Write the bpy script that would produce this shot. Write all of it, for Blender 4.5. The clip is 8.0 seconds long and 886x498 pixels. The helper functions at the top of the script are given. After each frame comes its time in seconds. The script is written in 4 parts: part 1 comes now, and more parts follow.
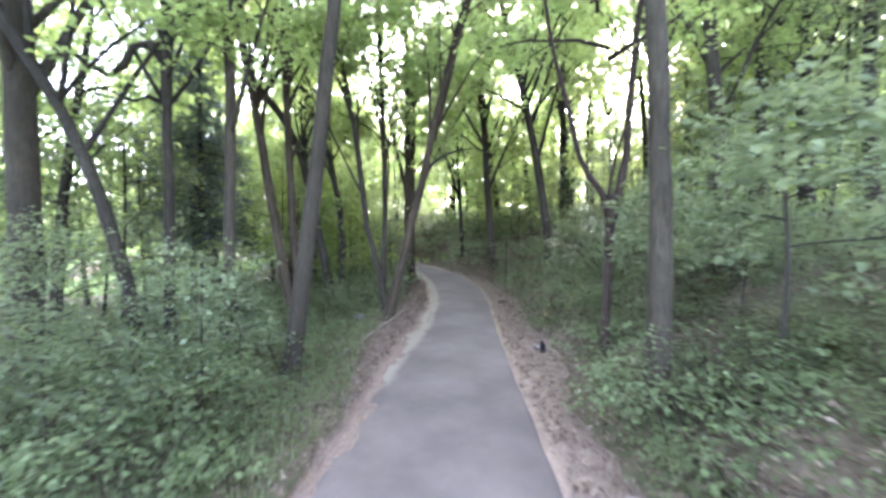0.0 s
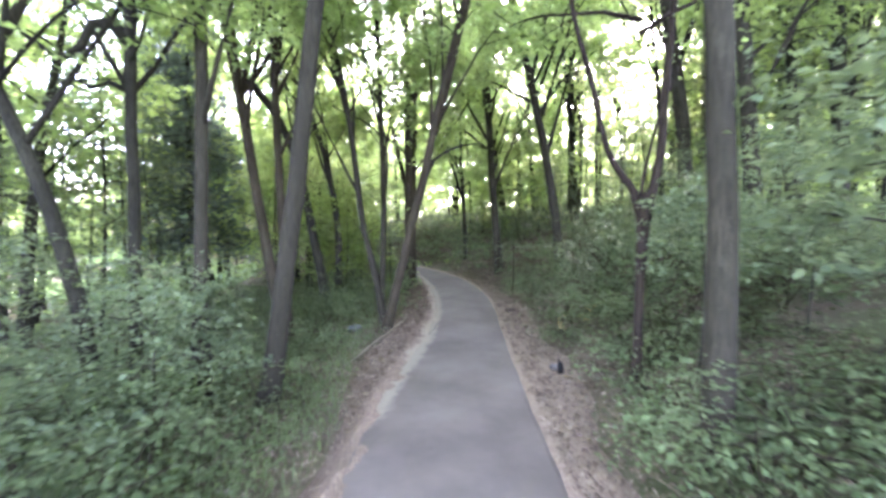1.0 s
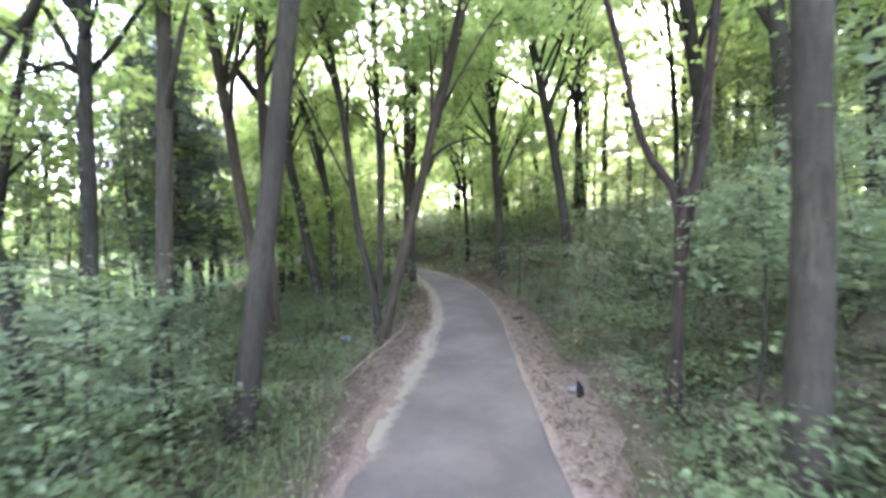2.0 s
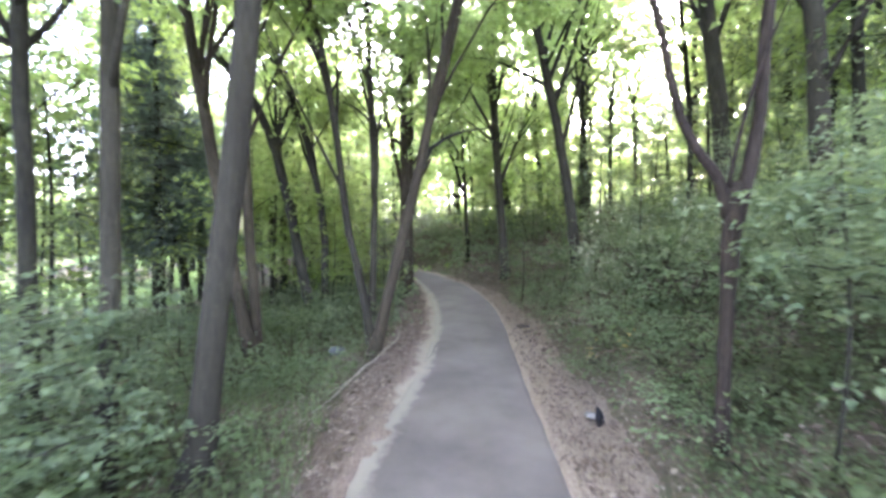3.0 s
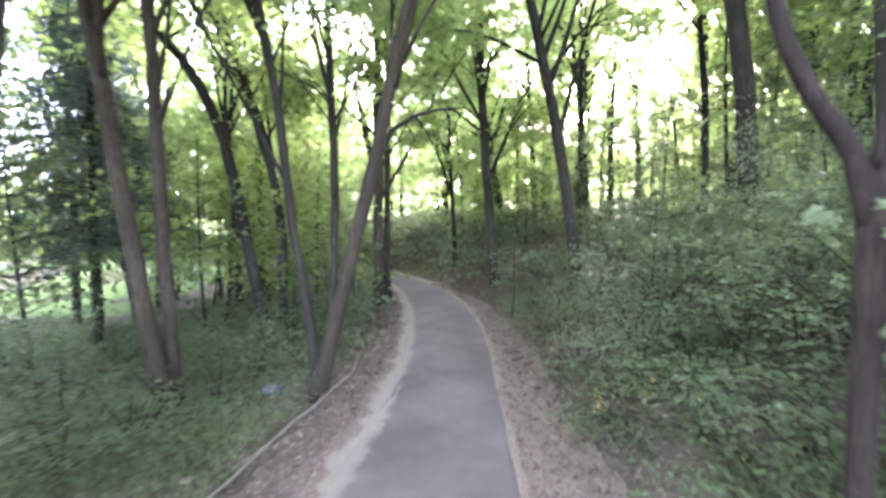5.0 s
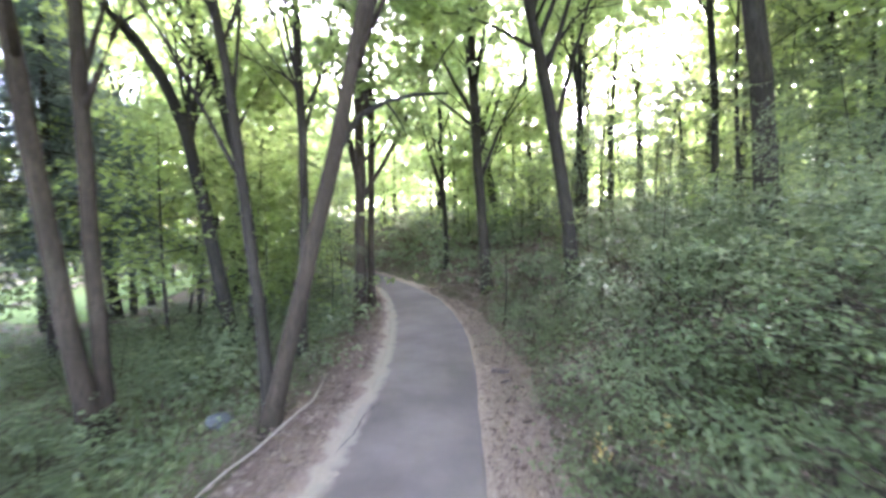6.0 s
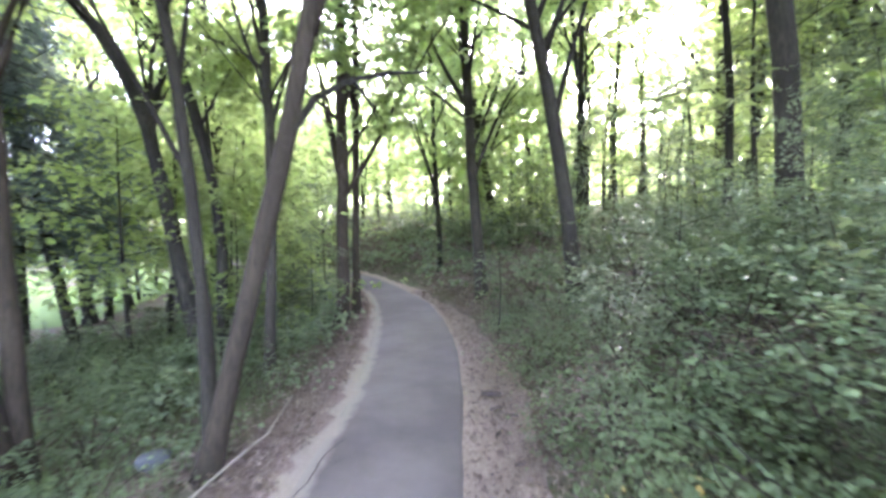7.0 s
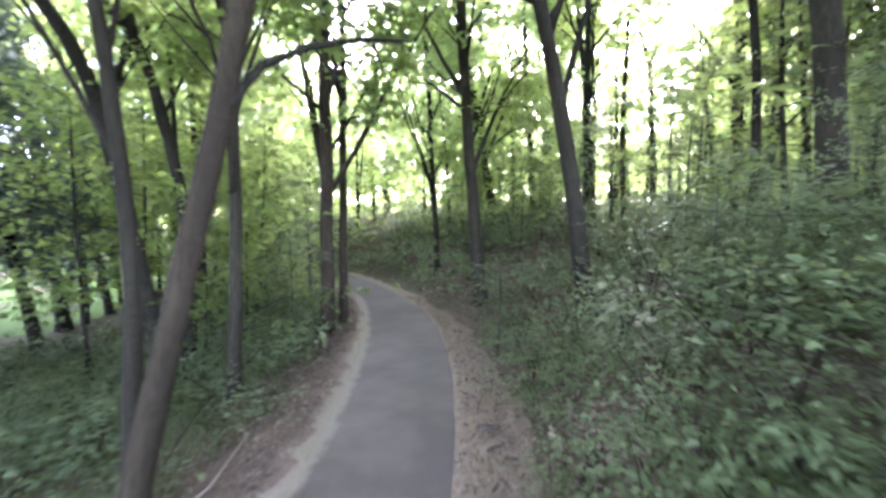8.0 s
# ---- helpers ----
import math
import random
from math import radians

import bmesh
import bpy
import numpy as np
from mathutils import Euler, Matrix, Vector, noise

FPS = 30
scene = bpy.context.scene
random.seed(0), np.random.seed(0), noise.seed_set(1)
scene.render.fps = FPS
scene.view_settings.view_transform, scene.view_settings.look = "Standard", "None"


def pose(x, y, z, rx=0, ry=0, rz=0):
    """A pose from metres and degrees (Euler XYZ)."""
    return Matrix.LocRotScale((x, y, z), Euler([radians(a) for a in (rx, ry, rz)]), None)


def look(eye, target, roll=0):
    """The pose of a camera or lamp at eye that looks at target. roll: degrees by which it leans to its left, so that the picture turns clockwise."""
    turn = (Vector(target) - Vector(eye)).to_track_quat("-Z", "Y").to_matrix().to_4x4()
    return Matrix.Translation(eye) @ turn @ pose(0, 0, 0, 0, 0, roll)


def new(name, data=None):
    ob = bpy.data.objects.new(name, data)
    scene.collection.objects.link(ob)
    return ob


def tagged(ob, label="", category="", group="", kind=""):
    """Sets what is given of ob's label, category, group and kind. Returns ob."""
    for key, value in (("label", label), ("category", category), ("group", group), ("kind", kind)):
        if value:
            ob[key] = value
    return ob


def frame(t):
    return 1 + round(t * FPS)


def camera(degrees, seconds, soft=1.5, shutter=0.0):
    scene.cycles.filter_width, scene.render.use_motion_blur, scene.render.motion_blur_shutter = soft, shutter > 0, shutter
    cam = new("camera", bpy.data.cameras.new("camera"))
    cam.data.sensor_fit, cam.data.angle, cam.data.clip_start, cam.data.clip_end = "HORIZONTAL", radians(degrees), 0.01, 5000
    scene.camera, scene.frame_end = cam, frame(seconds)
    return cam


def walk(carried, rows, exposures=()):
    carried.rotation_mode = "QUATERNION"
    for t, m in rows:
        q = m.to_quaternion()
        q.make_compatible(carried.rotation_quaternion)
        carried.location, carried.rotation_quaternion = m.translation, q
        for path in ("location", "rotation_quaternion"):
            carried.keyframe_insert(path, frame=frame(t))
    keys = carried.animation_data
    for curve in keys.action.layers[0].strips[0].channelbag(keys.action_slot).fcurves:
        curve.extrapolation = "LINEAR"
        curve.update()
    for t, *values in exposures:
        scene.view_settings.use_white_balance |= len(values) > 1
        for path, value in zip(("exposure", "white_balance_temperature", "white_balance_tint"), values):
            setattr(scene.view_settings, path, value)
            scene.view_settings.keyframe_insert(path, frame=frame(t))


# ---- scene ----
cam = camera(90.0, 8.0, soft=3.2, shutter=1.5)
EYE, TILT = 2.0, -2.0
# seconds, eye, then yaw, pitch and roll in degrees
PATH_ROWS = [
    (0.0, 0.000, 0.000, 0.000, 0.00, 0.00, 0.00),
    (0.5, -0.010, 0.435, 0.031, 0.19, 0.00, 0.06),
    (1.0, -0.011, 0.837, 0.054, 0.33, 0.02, 0.14),
    (1.5, -0.029, 1.224, 0.074, 0.45, 0.03, 0.22),
    (3.0, -0.013, 2.336, 0.119, 0.38, -0.12, 0.16),
    (3.5, 0.046, 2.709, 0.132, 0.29, -0.13, 0.14),
    (4.0, 0.124, 3.092, 0.144, 0.14, -0.16, 0.18),
    (4.5, 0.232, 3.481, 0.166, -0.05, -0.20, 0.18),
    (6.0, 0.631, 4.710, 0.263, -0.30, -0.40, 0.19),
    (6.5, 0.752, 5.111, 0.287, -0.32, -0.49, 0.18),
    (7.0, 0.849, 5.498, 0.301, -0.29, -0.57, 0.19),
    (7.5, 0.924, 5.899, 0.316, -0.18, -0.61, 0.21),
    (8.0, 0.991, 6.347, 0.335, -0.06, -0.67, 0.23),
]
walk(cam, [(t, pose(x, y, EYE + z, TILT) @ pose(0, 0, 0, 90 + pitch, roll, yaw)) for t, x, y, z, yaw, pitch, roll in PATH_ROWS],
     exposures=[(0.0, 5.42, 5700, 30), (1.5, 5.44, 5750, 28), (3.0, 5.54, 5750, 28), (6.0, 5.75, 5650, 34), (7.5, 5.82, 5550, 36), (8.0, 5.53, 5650, 31)])

# ---- world, sun and sky ----
SUN_AZIMUTH, SUN_HEIGHT = 21.0, 27.0   # degrees to the right of +y, degrees up
world = bpy.data.worlds.new("sky")
scene.world = world
world.use_nodes = True
wn = world.node_tree
sky = wn.nodes.new("ShaderNodeTexSky")
sky.sky_type = 'NISHITA'
sky.sun_disc = False
sky.sun_elevation = radians(SUN_HEIGHT)
sky.sun_rotation = radians(SUN_AZIMUTH)
sky.air_density, sky.dust_density, sky.ozone_density = 0.8, 3.0, 0.5
haze = wn.nodes.new("ShaderNodeHueSaturation")   # a hazy evening sky, paler than clear air
haze.inputs["Saturation"].default_value = 0.65
wn.links.new(sky.outputs[0], haze.inputs["Color"])
wn.links.new(haze.outputs[0], wn.nodes["Background"].inputs[0])
wn.nodes["Background"].inputs[1].default_value = 0.15
sun = new("sun", bpy.data.lights.new("sun", 'SUN'))
sun.data.energy, sun.data.angle, sun.data.color = 0.95, radians(5), (1.0, 0.95, 0.82)
a, e = radians(SUN_AZIMUTH), radians(SUN_HEIGHT)
to_sun = Vector((math.sin(a) * math.cos(e), math.cos(a) * math.cos(e), math.sin(e)))
sun.matrix_world = look(to_sun * 60, (0, 0, 0))

rng = np.random.default_rng(7)


# ---- materials ----
def material(name, rough=0.8, spec=0.3):
    m = bpy.data.materials.new(name)
    m.use_nodes = True
    b = m.node_tree.nodes["Principled BSDF"]
    b.inputs["Roughness"].default_value = rough
    b.inputs["Specular IOR Level"].default_value = spec
    return m, m.node_tree, b


def node(nt, kind, **values):
    n = nt.nodes.new(kind)
    for key, value in values.items():
        n.inputs[key].default_value = value
    return n


def ramp(nt, source, stops):
    r = nt.nodes.new("ShaderNodeValToRGB")
    while len(r.color_ramp.elements) < len(stops):
        r.color_ramp.elements.new(0.5)
    for el, (p, c) in zip(r.color_ramp.elements, stops):
        el.position, el.color = p, (*c, 1)
    nt.links.new(source, r.inputs[0])
    return r.outputs[0]


def coords(nt, scale=(1, 1, 1), space="Object"):
    tc = nt.nodes.new("ShaderNodeTexCoord")
    mp = node(nt, "ShaderNodeMapping", Scale=scale)
    nt.links.new(tc.outputs[space], mp.inputs[0])
    return mp.outputs[0]


def noise_tex(nt, vec, scale, detail=5, rough=0.6):
    n = node(nt, "ShaderNodeTexNoise", Scale=scale, Detail=detail, Roughness=rough)
    nt.links.new(vec, n.inputs["Vector"])
    return n.outputs["Fac"]


def mixed(nt, fac, a, b, kind='MIX'):
    m = nt.nodes.new("ShaderNodeMix")
    m.data_type, m.blend_type = 'RGBA', kind
    for source, slot in ((fac, m.inputs[0]), (a, m.inputs[6]), (b, m.inputs[7])):
        if isinstance(source, (int, float)):
            slot.default_value = source
        elif isinstance(source, tuple):
            slot.default_value = (*source, 1)
        else:
            nt.links.new(source, slot)
    return m.outputs[2]


def bumped(nt, b, height, strength, distance=0.01):
    n = node(nt, "ShaderNodeBump", Strength=strength, Distance=distance)
    nt.links.new(height, n.inputs["Height"])
    nt.links.new(n.outputs[0], b.inputs["Normal"])


def bark(name, dark, light, lichen, lichen_share=0.55):
    m, nt, b = material(name, 0.92, 0.15)
    v = coords(nt, (1, 1, 0.16))
    ridges = noise_tex(nt, v, 38, 6, 0.65)
    c = ramp(nt, ridges, [(0.36, dark), (0.62, light)])
    blot = noise_tex(nt, coords(nt, (1, 1, 0.5)), 3.2, 6, 0.7)
    patch = ramp(nt, blot, [(lichen_share, (0, 0, 0)), (lichen_share + 0.14, (1, 1, 1))])
    c2 = mixed(nt, patch, c, lichen)
    broad = noise_tex(nt, coords(nt, (1, 1, 0.8)), 1.1, 3, 0.55)
    c2 = mixed(nt, ramp(nt, broad, [(0.4, (0, 0, 0)), (0.62, (0.75, 0.75, 0.75))]), c2, dark)
    fleck = noise_tex(nt, coords(nt, (1, 1, 1.6)), 14, 4, 0.7)
    c2 = mixed(nt, ramp(nt, fleck, [(0.6, (0, 0, 0)), (0.72, (0.6, 0.6, 0.6))]), c2, lichen)
    nt.links.new(c2, b.inputs["Base Color"])
    bumped(nt, b, ridges, 0.9, 0.02)
    return m


BARK_GREY = bark("bark_grey", (0.0181, 0.0157, 0.0101), (0.0437, 0.0378, 0.0252), (0.0497, 0.0483, 0.0319))
BARK_BROWN = bark("bark_brown", (0.0196, 0.0151, 0.0093), (0.0511, 0.0398, 0.0249), (0.0492, 0.0462, 0.0269))
BARK_PALE = bark("bark_pale", (0.0175, 0.0149, 0.0101), (0.0327, 0.0286, 0.0192), (0.0384, 0.0376, 0.0255))
BARK_RED = bark("bark_red_brown", (0.0143, 0.0101, 0.0073), (0.0381, 0.0278, 0.0198), (0.0396, 0.0352, 0.0251), 0.6)
BARK_DARK = bark("bark_dark", (0.0108, 0.0096, 0.0067), (0.0363, 0.0331, 0.0219), (0.0363, 0.0414, 0.0245), 0.62)


def leaf_material(name, tones, glow, share=0.45, rough=0.45, spec=0.35):
    """Thin leaves: tones from shade to light across leaves, glow the colour of light coming through."""
    m, nt, b = material(name, rough, spec)
    geo = nt.nodes.new("ShaderNodeNewGeometry")
    info = nt.nodes.new("ShaderNodeObjectInfo")
    c = ramp(nt, geo.outputs["Random Per Island"], [(0.0, tones[0]), (0.55, tones[1]), (1.0, tones[2])])
    hsv = nt.nodes.new("ShaderNodeHueSaturation")
    mr = node(nt, "ShaderNodeMapRange")
    mr.inputs["To Min"].default_value, mr.inputs["To Max"].default_value = 0.65, 1.3
    nt.links.new(info.outputs["Random"], mr.inputs[0])
    nt.links.new(mr.outputs[0], hsv.inputs["Value"])
    nt.links.new(c, hsv.inputs["Color"])
    nt.links.new(hsv.outputs[0], b.inputs["Base Color"])
    tr = nt.nodes.new("ShaderNodeBsdfTranslucent")
    g = ramp(nt, geo.outputs["Random Per Island"], [(0.0, tuple(x * 0.75 for x in glow)), (1.0, tuple(min(1, x * 1.25) for x in glow))])
    nt.links.new(g, tr.inputs[0])
    mx = nt.nodes.new("ShaderNodeMixShader")
    mx.inputs[0].default_value = share
    nt.links.new(b.outputs[0], mx.inputs[1])
    nt.links.new(tr.outputs[0], mx.inputs[2])
    nt.links.new(mx.outputs[0], nt.nodes["Material Output"].inputs[0])
    return m


LEAF_CROWN = leaf_material("leaf_crown", [(0.068, 0.098, 0.045), (0.098, 0.132, 0.056), (0.132, 0.165, 0.066)], (0.37, 0.465, 0.145), 0.62, 0.55, 0.25)
LEAF_SHRUB = leaf_material("leaf_shrub", [(0.075, 0.106, 0.048), (0.102, 0.14, 0.062), (0.14, 0.18, 0.082)], (0.2, 0.24, 0.095), 0.42, 0.52, 0.2)
LEAF_MAPLE = leaf_material("leaf_maple", [(0.07, 0.096, 0.054), (0.1, 0.13, 0.07), (0.138, 0.168, 0.088)], (0.21, 0.255, 0.105), 0.44, 0.52, 0.2)
LEAF_LOW = leaf_material("leaf_low", [(0.074, 0.098, 0.042), (0.098, 0.128, 0.053), (0.128, 0.16, 0.068)], (0.18, 0.2, 0.085), 0.38, 0.52, 0.2)
LEAF_NEEDLE = leaf_material("needles", [(0.05, 0.07, 0.06), (0.075, 0.1, 0.085), (0.1, 0.13, 0.11)], (0.1, 0.14, 0.1), 0.3)
LEAF_YELLOW = leaf_material("leaf_yellow", [(0.4, 0.25, 0.06), (0.5, 0.35, 0.1), (0.45, 0.4, 0.15)], (0.5, 0.35, 0.08), 0.3)
LITTER = leaf_material("leaf_litter", [(0.06, 0.042, 0.03), (0.15, 0.108, 0.078), (0.33, 0.265, 0.195)], (0.2, 0.13, 0.07), 0.1, 0.7, 0.2)


def attribute(nt, name):
    n = nt.nodes.new("ShaderNodeAttribute")
    n.attribute_name = name
    return n.outputs["Fac"]


def shifted(nt, a, b, amount):
    """a + (b - 0.5) * amount"""
    s = nt.nodes.new("ShaderNodeMath")
    s.operation = 'MULTIPLY_ADD'
    nt.links.new(b, s.inputs[0])
    s.inputs[1].default_value = amount
    t = nt.nodes.new("ShaderNodeMath")
    t.operation = 'SUBTRACT'
    nt.links.new(a, t.inputs[0])
    t.inputs[1].default_value = amount / 2
    nt.links.new(t.outputs[0], s.inputs[2])
    return s.outputs[0]


BLACK, WHITE = (0, 0, 0), (1, 1, 1)


def asphalt():
    m, nt, b = material("asphalt", 0.85, 0.3)
    v = coords(nt)
    grain = noise_tex(nt, v, 160, 3, 0.8)
    wear = noise_tex(nt, v, 0.9, 5, 0.6)
    c = ramp(nt, grain, [(0.3, (0.0485, 0.0393, 0.0322)), (0.7, (0.0861, 0.07, 0.058))])
    c = mixed(nt, ramp(nt, wear, [(0.4, BLACK), (0.68, (0.75, 0.75, 0.75))]), c, (0.1285, 0.1067, 0.0875))
    dust = shifted(nt, attribute(nt, "sandy"), noise_tex(nt, v, 5, 6, 0.7), 0.9)
    c = mixed(nt, ramp(nt, dust, [(0.45, BLACK), (0.7, (0.8, 0.8, 0.8))]), c, (0.188, 0.157, 0.117))
    nt.links.new(c, b.inputs["Base Color"])
    bumped(nt, b, grain, 0.35, 0.004)
    return m


def verge(name, low, mid, high, sand):
    """Dirt and leaf crumbs that give way to washed sand where the mesh says so."""
    m, nt, b = material(name, 0.95, 0.1)
    v = coords(nt)
    n1 = noise_tex(nt, v, 30, 8, 0.7)
    c = ramp(nt, n1, [(0.3, low), (0.52, mid), (0.72, high)])
    streak = noise_tex(nt, coords(nt, (1, 0.35, 1)), 60, 4, 0.6)
    c = mixed(nt, ramp(nt, streak, [(0.56, BLACK), (0.66, (0.7, 0.7, 0.7))]), c, high)
    cover = shifted(nt, attribute(nt, "sandy"), noise_tex(nt, v, 6, 7, 0.75), 1.1)
    c = mixed(nt, ramp(nt, cover, [(0.42, BLACK), (0.62, WHITE)]), c, ramp(nt, n1, [(0.3, tuple(0.75 * q for q in sand)), (0.7, sand)]))
    nt.links.new(c, b.inputs["Base Color"])
    bumped(nt, b, n1, 0.8, 0.02)
    return m


def soil(name, stops, scale, bump=0.8, patch=None):
    m, nt, b = material(name, 0.95, 0.1)
    v = coords(nt)
    n1 = noise_tex(nt, v, scale, 8, 0.7)
    c = ramp(nt, n1, stops)
    if patch:
        n2 = noise_tex(nt, v, 0.8, 4, 0.6)
        c = mixed(nt, ramp(nt, n2, [(0.4, (0, 0, 0)), (0.6, (1, 1, 1))]), c, patch)
    nt.links.new(c, b.inputs["Base Color"])
    bumped(nt, b, n1, bump, 0.02)
    return m


ASPHALT = asphalt()
TAR = soil("crack_dark", [(0.3, (0.02, 0.018, 0.017)), (0.7, (0.04, 0.036, 0.034))], 30, 0.3)
VERGE_LEFT = verge("verge_dirt", (0.075, 0.052, 0.04), (0.135, 0.1, 0.076), (0.215, 0.166, 0.118), (0.226, 0.184, 0.14))
VERGE_RIGHT = verge("verge_litter", (0.105, 0.076, 0.056), (0.2, 0.15, 0.11), (0.3, 0.242, 0.185), (0.215, 0.175, 0.13))
FOREST_FLOOR = soil("forest_floor", [(0.3, (0.06, 0.046, 0.032)), (0.6, (0.125, 0.1, 0.07)), (0.8, (0.2, 0.155, 0.11))], 12, 0.8, (0.07, 0.075, 0.036))
LAWN = soil("lawn", [(0.3, (0.07, 0.11, 0.03)), (0.7, (0.12, 0.17, 0.048))], 9, 0.5)
STONE = soil("stone_blue_grey", [(0.3, (0.05, 0.053, 0.051)), (0.7, (0.088, 0.09, 0.086))], 14, 0.5)
STONE_PALE = soil("stone_pale", [(0.3, (0.09, 0.08, 0.07)), (0.7, (0.165, 0.15, 0.135))], 14, 0.5)
WOOD_BARE = soil("weathered_wood", [(0.3, (0.15, 0.12, 0.09)), (0.7, (0.33, 0.28, 0.22))], 30, 0.5)
CHARRED = soil("charred_wood", [(0.3, (0.006, 0.006, 0.007)), (0.7, (0.02, 0.019, 0.019))], 30, 0.8)
TWIG = soil("dry_twig", [(0.3, (0.1, 0.07, 0.045)), (0.7, (0.24, 0.18, 0.12))], 40, 0.4)
WOOD_DARK = soil("rotten_wood", [(0.3, (0.02, 0.016, 0.014)), (0.7, (0.09, 0.07, 0.055))], 30, 0.8)


# ---- plan: the path's edges and the lie of the land ----
EDGE_Y = [-30, -4, 0, 3, 4.5, 6.2, 7.2, 8.7, 10.5, 12, 13.4, 14.7, 16.2, 17.3, 19.1, 21, 23, 26, 32]
EDGE_L = [-1.0, -.95, -.95, -.94, -.76, -.66, -.48, -.25, -.15, -.2, -.31, -.46, -.72, -.97, -1.65, -2.9, -4.9, -9.5, -22]
EDGE_R = [.8, .9, .9, .93, .95, .98, 1.0, 1.05, 1.14, 1.17, 1.1, .94, .66, .27, -.48, -1.4, -2.8, -6.0, -17]


def left_edge(y):
    return np.interp(y, EDGE_Y, EDGE_L)


def right_edge(y):
    return np.interp(y, EDGE_Y, EDGE_R)


def smooth(x, a, b):
    t = np.clip((np.asarray(x, float) - a) / (b - a), 0, 1)
    return t * t * (3 - 2 * t)


def lie(x, y):
    """Height of the ground: the path climbs, a bank rises on its right, the wood falls away on its left."""
    x, y = np.asarray(x, float), np.asarray(y, float)
    base = 0.028 * np.clip(y, -60, 40)
    r = np.maximum(x - right_edge(y) - 0.45, 0)
    rise = (1.4 + 0.035 * np.clip(r, 0, 30)) * (1 - np.exp(-(r / 1.9) ** 1.5))
    l = np.maximum(left_edge(y) - 0.9 - x, 0)
    fall = -1.5 * (1 - np.exp(-l / 6.5)) * (0.25 + 0.75 * smooth(y, 3, 9))
    far = smooth(y, 20, 34) * 0.6 * smooth(x, -9, 1) * (1 - smooth(x, 8, 16))
    rough = 0.06 * np.sin(1.7 * x + 0.6 * y) * np.sin(1.1 * y - 0.5 * x) * smooth(np.maximum(r, l), 0.2, 1.2)
    return base + rise + fall + far + rough


def made(name, verts, faces, mat, smooth_faces=False):
    me = bpy.data.meshes.new(name)
    me.from_pydata(np.asarray(verts).tolist(), [], np.asarray(faces).tolist() if isinstance(faces, np.ndarray) else faces)
    me.materials.append(mat)
    if smooth_faces:
        me.shade_smooth()
    return me


def sheet(name, xs, ys, height, mat):
    """A sheet over a grid: xs may be one row for all ys or one row for each."""
    xs = np.asarray(xs, float)
    ys = np.asarray(ys, float)
    if xs.ndim == 1:
        xs = np.repeat(xs[None], len(ys), 0)
    Y = np.repeat(ys[:, None], xs.shape[1], 1)
    Z = height(xs, Y)
    V = np.stack([xs, Y, Z], -1).reshape(-1, 3)
    n, m = xs.shape
    i = (np.arange(n - 1)[:, None] * m + np.arange(m - 1)[None]).ravel()
    F = np.stack([i, i + 1, i + m + 1, i + m], 1)
    return made(name, V, F, mat, True)


# ---- ground, path and shoulders ----
def spread(fine, step, far, n):
    outer = fine * (far / fine) ** (np.arange(1, n + 1) / n)
    inner = np.arange(-fine, fine + step / 2, step)
    return np.concatenate([-outer[::-1], inner, outer])


gx = spread(14, 0.28, 900, 14)
gy = 12 + spread(22, 0.38, 900, 14)


def sunk(x, y):
    """The land with a bed for the path and its verges cut a little into it."""
    bed = smooth(x, left_edge(y) - 1.25, left_edge(y) - 0.95) * (1 - smooth(x, right_edge(y) + 0.65, right_edge(y) + 0.95))
    return lie(x, y) - 0.09 * bed


ground = tagged(new("ground", sheet("ground", gx, gy, sunk, FOREST_FLOOR)), "dark forest floor with leaf litter and moss", "ground", kind="structure")

py = np.concatenate([np.arange(-14, 1, 0.3), np.arange(1, 15, 0.05), np.arange(15, 30, 0.15)])


def crown_of_path(x, y):
    return 0.028 * np.clip(y, -60, 40) + 0.012


def strip(name, inner, outer, height, mat, columns=13, sandy=None):
    """A strip along the path between two edges; t runs from its inner to its outer edge."""
    t = np.linspace(0, 1, columns)
    xs = inner[:, None] * (1 - t) + outer[:, None] * t
    flip = xs[0, 0] > xs[0, -1]
    h = lambda x, y: height(x, y, (t[::-1] if flip else t)[None])
    me = sheet(name, xs[:, ::-1] if flip else xs, py, h, mat)
    if sandy:
        s = sandy(np.repeat(py[:, None], columns, 1), np.repeat((t[::-1] if flip else t)[None], len(py), 0))
        me.attributes.new("sandy", 'FLOAT', 'POINT').data.foreach_set("value", s.reshape(-1).astype(np.float32))
    return me


w1 = 0.006 * np.sin(py * 3.1) + 0.004 * np.sin(py * 7.7)
PATH_R = right_edge(py) + w1
PATH_L = left_edge(py) - 0.12


def path_height(x, y, t):
    return crown_of_path(x, y) - 0.05 * (t < 0.001) - 0.05 * (t > 0.999) + 0.012 * np.sin(np.pi * t)


path = tagged(new("path", strip("path", PATH_L, PATH_R, path_height, ASPHALT, 33, lambda y, t: (1 - smooth(t, 0.0, 0.3)) * (0.3 + 0.6 * smooth(y, 4.5, 6)))), "narrow grey asphalt footpath curving through the woods", "path", kind="structure")

